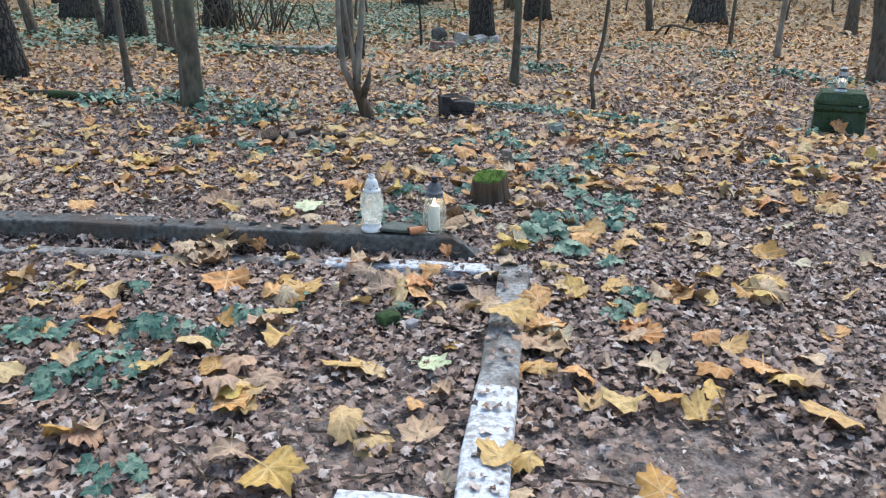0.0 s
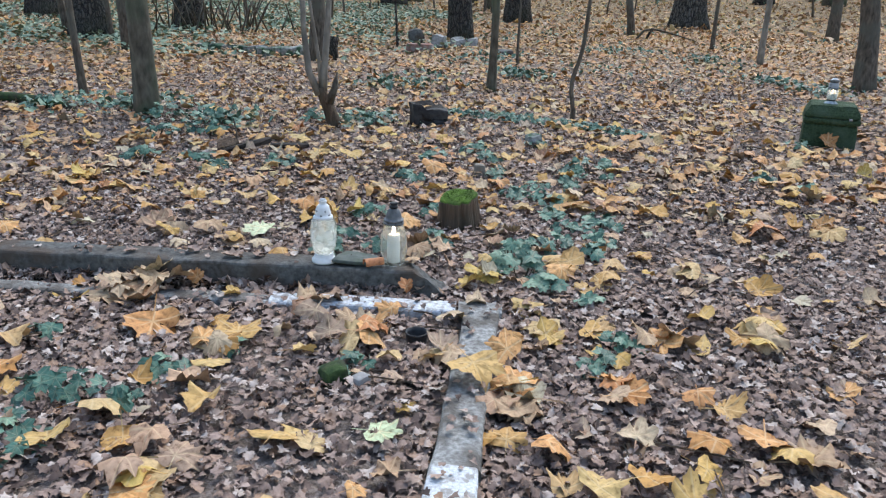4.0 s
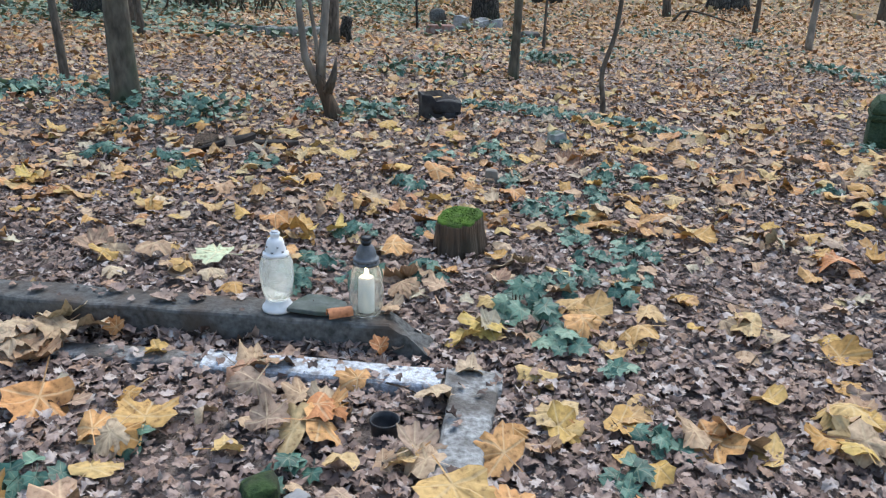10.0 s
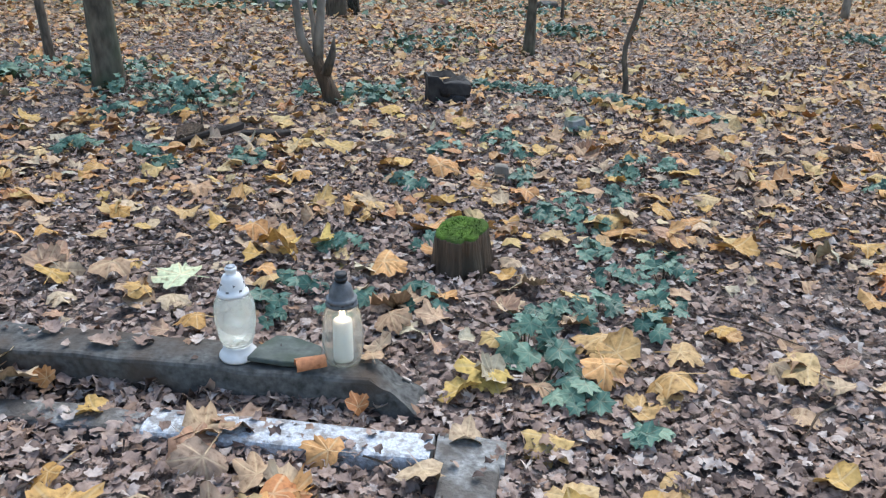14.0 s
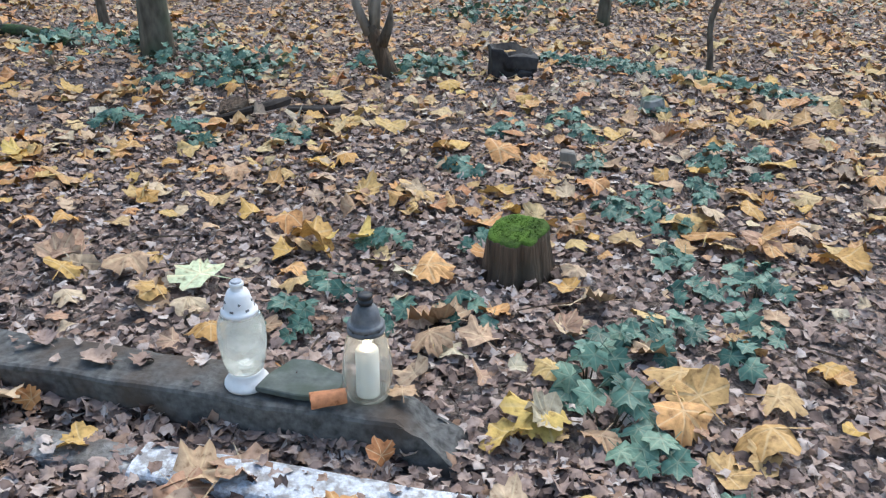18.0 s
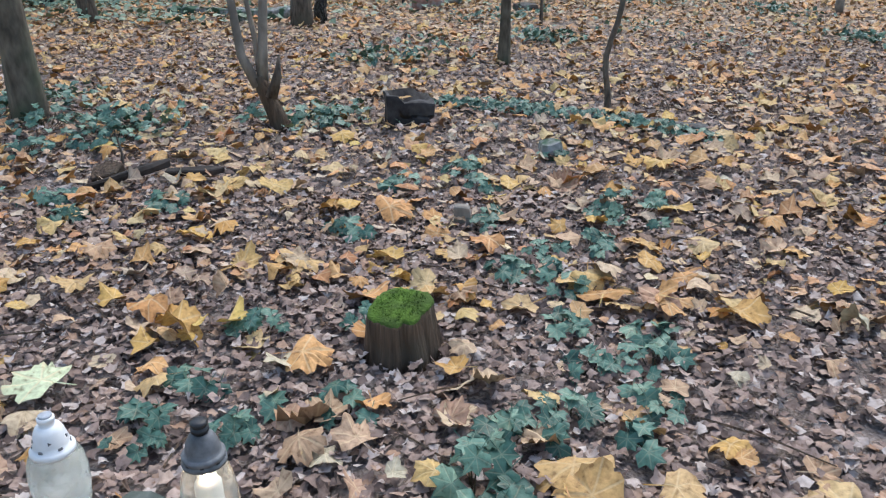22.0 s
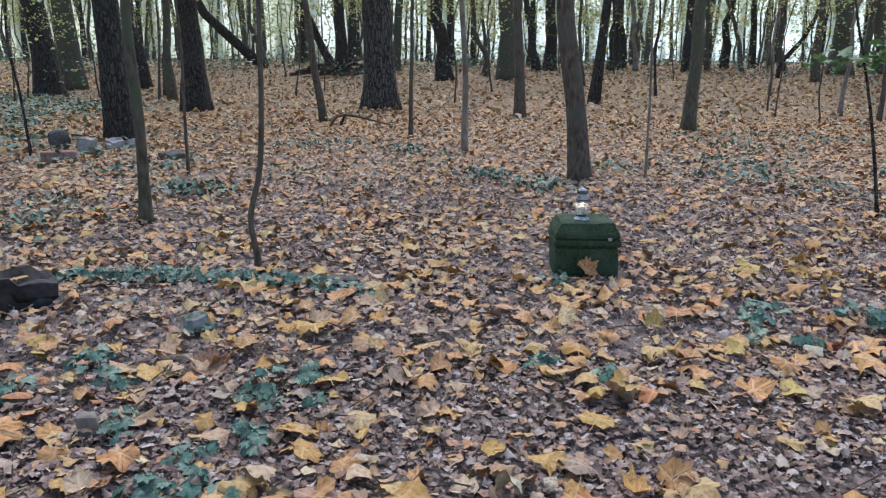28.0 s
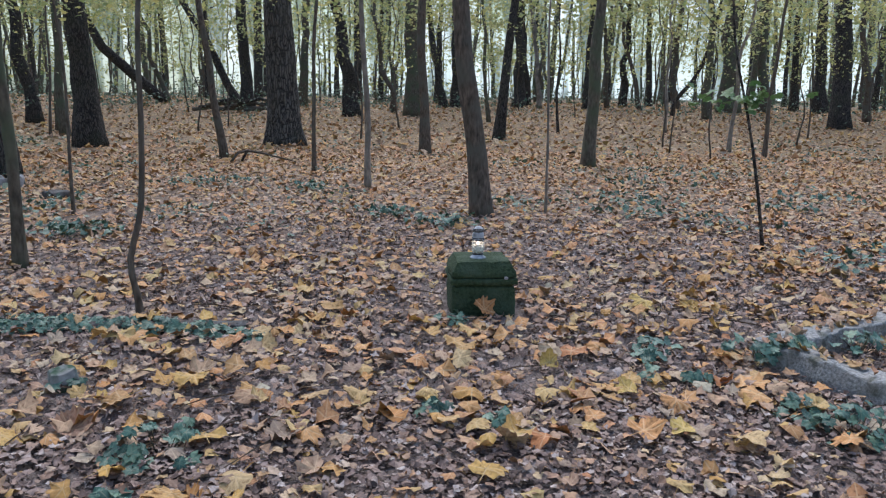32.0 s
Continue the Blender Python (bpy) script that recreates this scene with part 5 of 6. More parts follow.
for k in range(11):
    lay_leaf(("dry", "tan", "tan")[k % 3], -1.16 + lay.gauss(0, 0.09), 3.29 + lay.gauss(0, 0.06), lay.uniform(0.13, 0.18), 0.018 + 0.0045 * k, 11)
for x, y in ((0.02, 3.92), (0.10, 3.80), (-0.02, 3.78), (0.36, 3.88), (-0.24, 4.9), (-0.14, 4.15)):
    lay_leaf("dry", x, y, lay.uniform(0.11, 0.15), 0.03, 14)
# small heaps where leaves have drifted together
for x, y, kinds in ((0.31, 2.43, "dry tan dry yellow"), (0.34, 2.58, "orange tan orange"), (1.20, 2.80, "yellow yellow tan yellow"), (1.30, 2.98, "tan yellow dry"), (0.86, 2.85, "orange orange tan dry"), (0.62, 2.52, "orange orange tan"),
                    (0.05, 2.79, "tan yellow dry"), (-0.23, 2.86, "orange orange dry"), (-0.72, 2.78, "yellow yellow orange tan"), (-0.42, 3.12, "dry dry tan"), (0.60, 3.54, "yellow orange yellow"), (0.25, 3.46, "yellow yellow tan"),
                    (0.38, 4.10, "dry yellow tan"), (1.00, 4.55, "yellow orange tan yellow"), (0.80, 4.72, "yellow yellow dry"), (0.30, 4.62, "orange yellow tan"), (-0.95, 3.95, "tan tan yellow"), (-1.25, 4.15, "tan dry yellow"), (-0.65, 4.60, "yellow tan orange"),
                    (2.30, 4.90, "yellow tan"), (2.15, 4.20, "tan yellow dry orange"), (3.15, 5.65, "orange yellow tan"), (-0.75, 1.98, "yellow yellow orange dry"), (-1.02, 1.80, "dry tan yellow")):
    for k, kind in enumerate(kinds.split()):
        lay_leaf(kind, x + lay.gauss(0, 0.045), y + lay.gauss(0, 0.045), lay.uniform(0.11, 0.16), float(ground_z(x, y)) + 0.022 + 0.009 * k, 17)
lx, ly = scatter(220, 2.4, 8.5, 0)
for k in range(min(140, len(lx))):
    lay_leaf(("yellow", "tan", "yellow", "tan", "yellow", "tan", "orange")[k % 7], float(lx[k]), float(ly[k]), lay.uniform(0.09, 0.17), tilt=12)

tagged(lay_leaf("pale", -0.80, 4.05, 0.19, 0.04, parent=None, tilt=2, rz=70), "pale green maple leaf lying on brown litter", "leaf")
tagged(lay_leaf("pale", -0.13, 2.27, 0.13, parent=None, tilt=6), "whitish green maple leaf lying on brown litter", "leaf")
tagged(lay_leaf("yellow", 0.155, 2.56, 0.185, 0.062, 3, None, 200), "bright yellow maple leaf lying on the concrete border", "leaf")
tagged(lay_leaf("yellow", 0.06, 1.66, 0.16, 0.066, 3, None, 20), "yellow maple leaf on the whitewashed border", "leaf")
# a leaf rolled up on itself
bm = bmesh.new()
roll = []
for i in range(10):
    w = i / 9
    edge = 0.040 + 0.004 * noise.noise(Vector((i * 0.9, 0, 0)))
    roll.append([bm.verts.new((u * edge + 0.004 * noise.noise(Vector((i, u * 3, 1))), 0.021 * math.cos(radians(-30 + 235 * w)) * (1 - 0.1 * u), 0.021 + 0.019 * math.sin(radians(-30 + 235 * w)) + 0.003 * noise.noise(Vector((i * 0.7, u * 2, 4))))) for u in (-1, -0.5, 0, 0.5, 1)])
for a, c2 in zip(roll, roll[1:]):
    for k in range(4):
        bm.faces.new((a[k], a[k + 1], c2[k + 1], c2[k]))
me = bpy.data.meshes.new("rolled_leaf")
bm.to_mesh(me)
bm.free()
me.materials.append(RUST)
me.shade_smooth()
rolled = tagged(new("rolled_leaf", me), "rolled-up rust orange leaf on the edge of the stone beam", "leaf")
rolled.matrix_world = pose(-0.205, 3.352, 0.116, 0, 0, 22)
tagged(lay_leaf("tan", -0.045, 3.40, 0.08, 0.128, 6, None, 10), "small tan leaf beside the lit lantern", "leaf")
for x, y, size, turn in ((-0.98, 3.52, 0.09, 50), (-0.80, 3.455, 0.105, 80), (-0.70, 3.47, 0.075, 200), (-1.24, 3.50, 0.07, 130), (-0.55, 3.48, 0.06, 20)):
    o = tagged(new("dry_leaf", DRY_OAK), "small curled dry brown leaf on the stone beam", "leaf", "dry leaves on the stone beam")
    o.matrix_world = pose(x, y, 0.121, 0, 0, turn) @ Matrix.Diagonal((size, size, size * 0.8, 1))
tagged(lay_leaf("orange", 3.268, 6.488, 0.16, 0.045, 10, None, 0), "golden maple leaf leaning against the mossy pedestal", "leaf").rotation_euler = (radians(50), radians(18), radians(8))
tagged(lay_leaf("orange", -0.08, 3.27, 0.075, 0.065, 0, None, 0), "orange leaf leaning against the stone beam", "leaf").rotation_euler = (radians(60), radians(48), radians(20))
tagged(lay_leaf("orange", -0.93, 3.36, 0.07, 0.06, 0, None, 0), "rust leaf leaning against the stone beam", "leaf").rotation_euler = (radians(65), radians(-45), radians(15))
tagged(lay_leaf("yellow", 0.02, 7.19, 0.14, 0.15, 9, None, 0), "yellow leaf caught in the hollow stone block", "leaf")
tagged(lay_leaf("orange", 3.62, 4.72, 0.17, None, 5, None, 100), "large rust maple leaf lying before the old grave border", "leaf")
tagged(lay_leaf("yellow", 3.74, 4.50, 0.17, None, 5, None, 20), "large yellow-tan maple leaf lying before the old grave border", "leaf")
tagged(lay_leaf("tan", 4.16, 4.98, 0.11, 0.125, 9, None, 0), "dry leaf on the mossy grave border", "leaf")
tagged(lay_leaf("yellow", 4.9, 5.1, 0.16, 0.135, 9, None, 0), "yellow leaf on the low back border", "leaf")


def debris(name, label, count, line, width, z, material, smin=0.015, smax=0.045):
    """Crumbs of dry leaf lying on a stone."""
    (x0, y0), (x1, y1) = line
    d = np.random.default_rng(count + 3)
    s, w = d.random(count), d.uniform(-0.5, 0.5, count) * width
    ln = math.hypot(x1 - x0, y1 - y0)
    p = np.stack([x0 + (x1 - x0) * s - (y1 - y0) / ln * w, y0 + (y1 - y0) * s + (x1 - x0) / ln * w, np.full(count, z)], 1)
    V, T = leaves(p, d.uniform(smin, smax, count), d.uniform(0, 6.28, count), 0.25, HALF_MID, 0.5, 0.05)
    return child(tagged(new(name, big_mesh(name, V, T, material)), label, kind="stuff"), ground)


debris("leaf_crumbs", "crumbs of dry leaf on the stone beam", 46, ((-2.3, 3.62), (-0.05, 3.39)), 0.11, 0.119, BROWN)
for layer, (wide, up, share) in enumerate(((0.10, 0.0, 420), (0.075, 0.018, 330), (0.05, 0.034, 240))):
    debris("leaf_drift", "small brown leaves drifted against the stone beam", share, ((-2.65, 3.575 + 0.01 * layer), (-0.02, 3.298 + 0.01 * layer)), wide, up, BROWN, 0.03, 0.06)
debris("leaf_crumbs", "crumbs of dry leaf on the concrete border", 30, ((0.07, 2.0), (0.225, 3.12)), 0.12, 0.058, BROWN)
debris("leaf_crumbs", "crumbs of dry leaf on the whitewashed border", 22, ((-0.01, 1.45), (0.07, 2.05)), 0.12, 0.064, BROWN)
debris("leaf_crumbs", "crumbs of dry leaf on the buried border", 50, ((-1.4, 3.315), (0.3, 3.135)), 0.09, 0.034, BROWN)
debris("leaf_crumbs", "leaves on the overgrown grave border", 70, ((4.18, 3.6), (4.18, 5.1)), 0.12, 0.121, MIXED, 0.03, 0.08)
debris("leaf_crumbs", "leaves on the low back border", 80, ((4.3, 5.08), (6.4, 5.10)), 0.14, 0.13, MIXED, 0.03, 0.09)


# ---- ivy ----
IVY_LEAVES = leaf_meshes("leaf", HALF_IVY, 6, 0.2, 0.061, IVY)
STEM = surface("ivy_stem", (0.05, 0.045, 0.03), (0.12, 0.10, 0.06), 40, 0.8, None, 5, 0.001)


def ivy(x, y, w, tall=0.5, size=0.07, label="blue-green ivy growing through the fallen leaves", z=None):
    """A clump of ivy: leaves on thin stalks round a creeping stem."""
    z = float(ground_z(x, y)) if z is None else z
    o = thing("ivy_plant", label, "ivy", (x, y, z), 0, "ivy plants")
    n = max(5, int(15 * (w / 0.19) ** 1.4)) if w < 0.3 else int(28 * (w / 0.3))
    for k in range(n):
        r, a = w * 0.62 * math.sqrt(lay.random()), lay.uniform(0, 6.283)
        px, py = r * math.cos(a), r * math.sin(a)
        pz = 0.02 + tall * w * (1 - (r / (w * 0.62)) ** 2) * lay.uniform(0.3, 1.0)
        lf = new("leaf", lay.choice(IVY_LEAVES))
        s = size * lay.uniform(0.65, 1.25)
        lf.matrix_world = pose(px, py, pz, lay.gauss(22, 14) - 14 * math.sin(a), lay.gauss(0, 14) + 14 * math.cos(a), 0) @ pose(0, 0, 0, 0, 0, lay.uniform(110, 250)) @ Matrix.Diagonal((s, s, s, 1))
        lf.parent = o
        q = [Vector((px * 0.4, py * 0.4, 0.0)), Vector((px * 0.8, py * 0.8, pz * 0.6)), Vector((px, py, pz))]
        vv, ff = tube(q, [0.0022, 0.0018, 0.0014], 4)
        child(new("stalk", mesh_of("stalk", vv, ff, STEM)), o)
    return o


IVY_A = [(0.57, 3.87, 0.14), (0.81, 3.80, 0.12), (-0.38, 4.1, 0.14), (-0.26, 4.41, 0.17), (-0.14, 3.96, 0.08), (0.06, 3.96, 0.14), (0.06, 4.48, 0.12), (0.55, 4.84, 0.15), (0.74, 4.73, 0.17), (0.88, 5.08, 0.17), (0.68, 4.38, 0.15), (0.75, 4.18, 0.12), (0.93, 4.19, 0.16), (0.88, 3.98, 0.13), (0.65, 3.93, 0.13), (-1.92, 5.68, 0.22), (-1.54, 5.64, 0.21), (-0.95, 5.56, 0.17), (-2.16, 6.87, 0.36), (-2.04, 6.38, 0.25), (-1.65, 6.66, 0.4), (-0.51, 7.2, 0.23)]
IVY_B = [(-0.95, 7.3, 0.24), (-0.09, 5.27, 0.17), (0.41, 6.09, 0.21), (0.48, 5.85, 0.14), (0.89, 6.38, 0.13), (0.49, 5.45, 0.13), (1.15, 5.47, 0.32), (-3.46, 7.7, 0.3), (-1.34, 5.36, 0.14), (3.71, 4.3, 0.35), (3.7, 4.48, 0.25), (1.32, 7.12, 0.1), (3.02, 6.46, 0.17), (2.26, 5.29, 0.12), (3.59, 5.05, 0.12), (3.61, 5.38, 0.15), (-1.12, 2.47, 0.2), (-1.17, 2.19, 0.21), (-0.24, 2.68, 0.1), (-0.66, 2.8, 0.09), (-1.37, 2.88, 0.09), (0.50, 3.38, 0.15)]
IVY_C = [(-0.84, 2.62, 0.12), (0.68, 3.21, 0.1), (0.69, 2.85, 0.13), (0.68, 4.86, 0.12), (0.7, 5.04, 0.13), (0.47, 5.35, 0.11), (0.97, 4.36, 0.13), (0.09, 5.9, 0.16), (2.44, 5.07, 0.13), (3.73, 5.46, 0.2), (-0.46, 3.86, 0.17), (-0.21, 3.86, 0.13), (0.46, 3.82, 0.13), (-1.55, 2.46, 0.2), (-1.3, 2.13, 0.15), (-0.95, 1.64, 0.13), (0.62, 2.70, 0.11), (1.02, 5.44, 0.14), (-0.9, 2.42, 0.12)]
for x, y, w in IVY_A + IVY_B + IVY_C:
    ivy(x, y, w * 1.03, 0.35)
ivy(4.05, 5.02, 0.13, 0.9, 0.075, "ivy creeping over the corner of the old grave border", 0.05)
ivy(4.19, 4.96, 0.10, 0.4, 0.07, "ivy creeping over the corner of the old grave border", 0.115)
ivy(3.42, 5.18, 0.10, 0.7, 0.07)
ivy(0.39, 3.66, 0.17, 1.0, 0.085, "dense clump of blue-green ivy beside the grave border")
ivy(0.43, 3.50, 0.15, 0.9, 0.085, "dense clump of blue-green ivy beside the grave border")
for k in range(26):
    s = k / 25
    ivy(0.30 + 1.5 * s + lay.gauss(0, 0.03), 7.62 - 0.22 * s - 0.52 * s * s - 0.1 * s ** 4 + lay.gauss(0, 0.04), 0.19, 0.3, 0.06, "ivy creeping along a sunken stone edging")
for x, y in ((4.02, 5.07), (4.22, 5.0), (4.6, 4.85), (4.8, 4.6), (5.2, 4.8), (4.5, 4.3)):
    ivy(x, y, 0.24, 0.4, 0.07, "ivy growing inside the old grave border", 0.06)

# low green cover deeper in the wood
hr = np.random.default_rng(31)
n_h = 34000
hx, hy = hr.uniform(-13, 4.0, n_h), 12.0 + 22 * hr.random(n_h) ** 1.15
dense = np.sin(hx * 0.9 + 1.0) * np.sin(hy * 0.55 + hx * 0.2) + hr.normal(0, 0.55, n_h) - 0.45 * np.maximum(0, hx + 1.5 - 0.05 * (hy - 12)) + 0.5 * np.clip((hy - 13.0 - 1.1 * np.maximum(0, hx + 3.5)) / 2.5, -2.5, 0.7) > 0.1
hx, hy = hx[dense], hy[dense]
V, T = leaves(np.stack([hx, hy, ground_z(hx, hy) + hr.uniform(0.02, 0.12, len(hx))], 1), hr.uniform(0.06, 0.13, len(hx)), hr.uniform(0, 6.28, len(hx)), 0.3, [(90, 0.58), (40, 0.5), (-30, 0.42)], 0.3, 0.04)
tagged(new("ground_ivy", big_mesh("ground_ivy", V, T, HERB)), "low ivy and herbs covering the forest floor further off", "ground cover", kind="stuff")
px_, py_ = [], []
for cx, cy, r, n in ((7.9, 10.2, 0.9, 130), (7.2, 9.0, 0.6, 60), (9.2, 8.7, 0.6, 60), (1.3, 10.7, 0.35, 140), (4.75, 9.6, 0.35, 90), (4.55, 10.5, 0.3, 80), (4.55, 13.1, 0.2, 60), (9.5, 11.5, 1.1, 90), (12.0, 12.0, 1.1, 80), (-2.5, 7.4, 0.4, 160), (-1.7, 6.9, 0.35, 120), (6.3, 10.4, 0.6, 60), (10.5, 9.0, 0.8, 60), (-3.3, 7.6, 0.5, 90), (-0.5, 7.2, 0.3, 70)):
    px_ += list(hr.normal(cx, r * 0.5, n))
    py_ += list(hr.normal(cy, r * 0.5, n))
for k in range(70):
    r, a = hr.uniform(8.5, 30), radians(hr.uniform(-5, 60))
    n_p = int(hr.uniform(15, 60))
    px_ += list(hr.normal(r * math.sin(a), 0.025 * r, n_p))
    py_ += list(hr.normal(r * math.cos(a), 0.025 * r, n_p))
px_, py_ = np.array(px_), np.array(py_)
V, T = leaves(np.stack([px_, py_, ground_z(px_, py_) + hr.uniform(0.02, 0.1, len(px_))], 1), hr.uniform(0.05, 0.095, len(px_)), hr.uniform(0, 6.28, len(px_)), 0.4, HALF_IVY, 0.3, 0.04)
tagged(new("ground_ivy", big_mesh("ground_ivy", V, T, IVY)), "scattered patches of dark ivy on the leafy ground", "ground cover", kind="stuff")


# ---- small things by the graves ----
o = thing("grave_vase", "small black plastic vase sunk in the ground", "vase", (-0.025, 2.905, -0.04), 20)
part("cup", lathe([(0.025, 0.0), (0.034, 0.01), (0.04, 0.07), (0.042, 0.074), (0.042, 0.08), (0.038, 0.08), (0.034, 0.066), (0.022, 0.02)], 26), BLACK_PLASTIC, o)
for name, label, at, size, material, seed, rz in (
        ("stone", "small dark stone covered in green moss", (-0.29, 2.60, -0.025), (0.085, 0.075, 0.08), MOSS_WOOD, 3, 20),
        ("stone", "small pale grey stone beside a mossy one", (-0.205, 2.585, -0.02), (0.06, 0.05, 0.05), PALE_STONE, 4, 50),
        ("stone", "pale stone half overgrown with moss", (0.88, 6.40, -0.03), (0.12, 0.10, 0.12), MOSSY_PALE, 5, 10),
        ("stone", "flat pinkish stone among the leaves", (0.53, 7.0, -0.03), (0.16, 0.10, 0.07), MOSSY_PALE, 6, -15),
        ("stone", "short weathered stone upright in the leaves", (0.385, 5.40, -0.02), (0.07, 0.06, 0.10), BARK_PALE, 7, 0),
        ("rubble_stone", "grey slab of rubble leaning by a tree", (0.31, 14.45, -0.03), (0.26, 0.14, 0.27), PALE_STONE, 8, -20),
        ("rubble_stone", "whitish rubble stone at the foot of a tree", (0.68, 15.1, -0.03), (0.27, 0.2, 0.17), PALE_STONE, 9, 30),
        ("rubble_stone", "whitish rubble stone at the foot of a tree", (0.93, 15.12, -0.03), (0.2, 0.18, 0.18), PALE_STONE, 10, 70),
        ("rubble_stone", "dark upright block behind loose bricks", (-0.1, 15.6, -0.03), (0.27, 0.2, 0.27), DARK_STONE, 11, 10),
        ("rubble_stone", "flat grey slab lying on the leaves", (1.34, 13.5, -0.03), (0.22, 0.34, 0.13), DARK_STONE, 12, 20),
        ("brick_block", "weathered block of red bricks in the leaves", (-0.02, 13.85, -0.03), (0.44, 0.22, 0.17), BRICK, 13, -8)):
    o = thing(name, label, "stone", at, rz)

    def lumpy(co, k=seed):
        co += noise.noise_vector(co * 9 + Vector((k, 2 * k, 0))) * min(size) * 0.28

    part("body", rough_block(size, 3, min(size) * 0.2, min(size) * 0.06, seed, lumpy if material is not BRICK else None), material, o)


def stick(name, label, category, pts, radii, material, sides=8, rough=0.2, seed=1, piece="wood"):
    o = thing(name, label, category)
    vv, ff = tube(pts, radii, sides, rough, seed)
    child(new(piece, mesh_of(piece, vv, ff, material, True)), o)
    return o


stick("fallen_log", "mossy fallen log half hidden in leaves", "log", [(-4.4, 8.15, 0.02), (-3.85, 7.9, 0.05), (-3.5, 7.68, 0.055), (-3.2, 7.48, 0.045), (-2.98, 7.3, 0.02)], [0.04, 0.05, 0.052, 0.04, 0.015], MOSS_WOOD, 12, 0.5, 3)
slab_piece("rotten_plank", "dark rotten plank lying on the leaves", "plank", (-1.27, 5.90, 0.04), 50, [(-0.27, -0.012), (-0.1, -0.022), (0.12, -0.02), (0.24, -0.01), (0.22, 0.012), (0.05, 0.022), (-0.15, 0.012)], 0.045, WOOD_BLACK, 8, -3, 4)
slab_piece("rotten_plank", "short dark rotten plank beside a longer one", "plank", (-0.98, 6.0, 0.035), 20, [(-0.14, -0.03), (0.1, -0.035), (0.16, 0.0), (0.08, 0.035), (-0.12, 0.03)], 0.03, WOOD_BLACK, 5, 3, 6)
slab_piece("bark_piece", "curled brown piece of bark beside a rotten plank", "bark", (-1.43, 6.02, 0.02), 30, [(-0.09, -0.05), (0.03, -0.07), (0.10, -0.01), (0.05, 0.06), (-0.05, 0.05)], 0.05, WOOD_OLD, 18, -12, 9)
stick("dead_twig", "short dead stalk standing by rotten wood", "twig", [(-1.38, 6.1, -0.02), (-1.37, 6.1, 0.12), (-1.39, 6.11, 0.22)], [0.008, 0.007, 0.004], BARK_BROWN, 6, 0.1, 5)
o = stick("fallen_branch", "bent dead branch lying deeper in the wood", "branch", [(4.65, 17.7, 0.02), (4.80, 17.7, 0.2), (4.98, 17.65, 0.24), (5.2, 17.5, 0.2), (5.75, 17.1, 0.05)], [0.026, 0.026, 0.024, 0.02, 0.01], BARK_BROWN, 8, 0.2, 7)
vv, ff = tube([(4.98, 17.66, 0.24), (4.9, 17.7, 0.1), (4.86, 17.72, -0.02)], [0.028, 0.028, 0.024], 7, 0.2, 3)
child(new("fork", mesh_of("fork", vv, ff, BARK_DARK, True)), o)
stick("tree_stub", "short dark broken stub beside a young tree", "stump", [(-1.33, 12.4, -0.05), (-1.33, 12.4, 0.15), (-1.30, 12.4, 0.33)], [0.09, 0.08, 0.07], BARK_DARK, 9, 0.3, 8)
stick("leaning_trunk", "dead trunk leaning over the leaf mound", "log", [(9.75, 50.2, 0.5), (8.6, 50.2, 1.55), (7.6, 50.1, 2.45), (6.3, 50.0, 3.65), (5.4, 50.0, 5.6), (5.1, 50.0, 8.0)], [0.30, 0.29, 0.28, 0.25, 0.2, 0.12], BARK_DARK, 12, 0.15, 9)
for k in range(9):
    x0 = 11.0 + 0.28 * k
    stick("fallen_log", "old log in a heap deep in the wood", "log", [(x0 - 1.2, 44.6 - 0.2 * k, 0.42 + 0.11 * (k % 4)), (x0 - 0.1, 44.2 - 0.2 * k, 0.52 + 0.14 * (k % 4) + 0.05 * (k % 2)), (x0 + 1.1, 43.9 - 0.3 * k, 0.38 + 0.19 * (k % 3))], [0.09, 0.085, 0.06], BARK_DARK if k % 2 else BARK_BROWN, 8, 0.25, k)
stick("fallen_branch", "leaning dead stem propped among the trees", "branch", [(30.75, 31.8, 0.25), (30.84, 31.69, 1.2), (31.39, 31.1, 2.2), (31.7, 30.77, 3.2), (31.91, 30.54, 4.3), (32.1, 30.3, 6.2)], [0.10, 0.11, 0.11, 0.10, 0.09, 0.06], BARK_DARK, 8, 0.2, 12)

# brushwood heap and twigs
br = random.Random(5)
o = thing("brushwood_heap", "tangled heap of dead brushwood between trees", "brushwood", (-4.45, 17.3, 0))
for k in range(60):
    a, x0, y0 = br.uniform(0, 6.28), br.gauss(0, 0.75), br.gauss(0, 0.5)
    ln = br.uniform(0.6, 1.5)
    vv, ff = tube([(x0, y0, -0.02), (x0 + 0.3 * ln * math.cos(a), y0 + 0.3 * ln * math.sin(a), 0.55 * ln), (x0 + 0.55 * ln * math.cos(a), y0 + 0.55 * ln * math.sin(a), 0.9 * ln * br.uniform(0.4, 1))], [0.018, 0.014, 0.005], 5, 0.1, k)
    child(new("branch", mesh_of("branch", vv, ff, BARK_BROWN, True)), o)
tv, tf = [], []
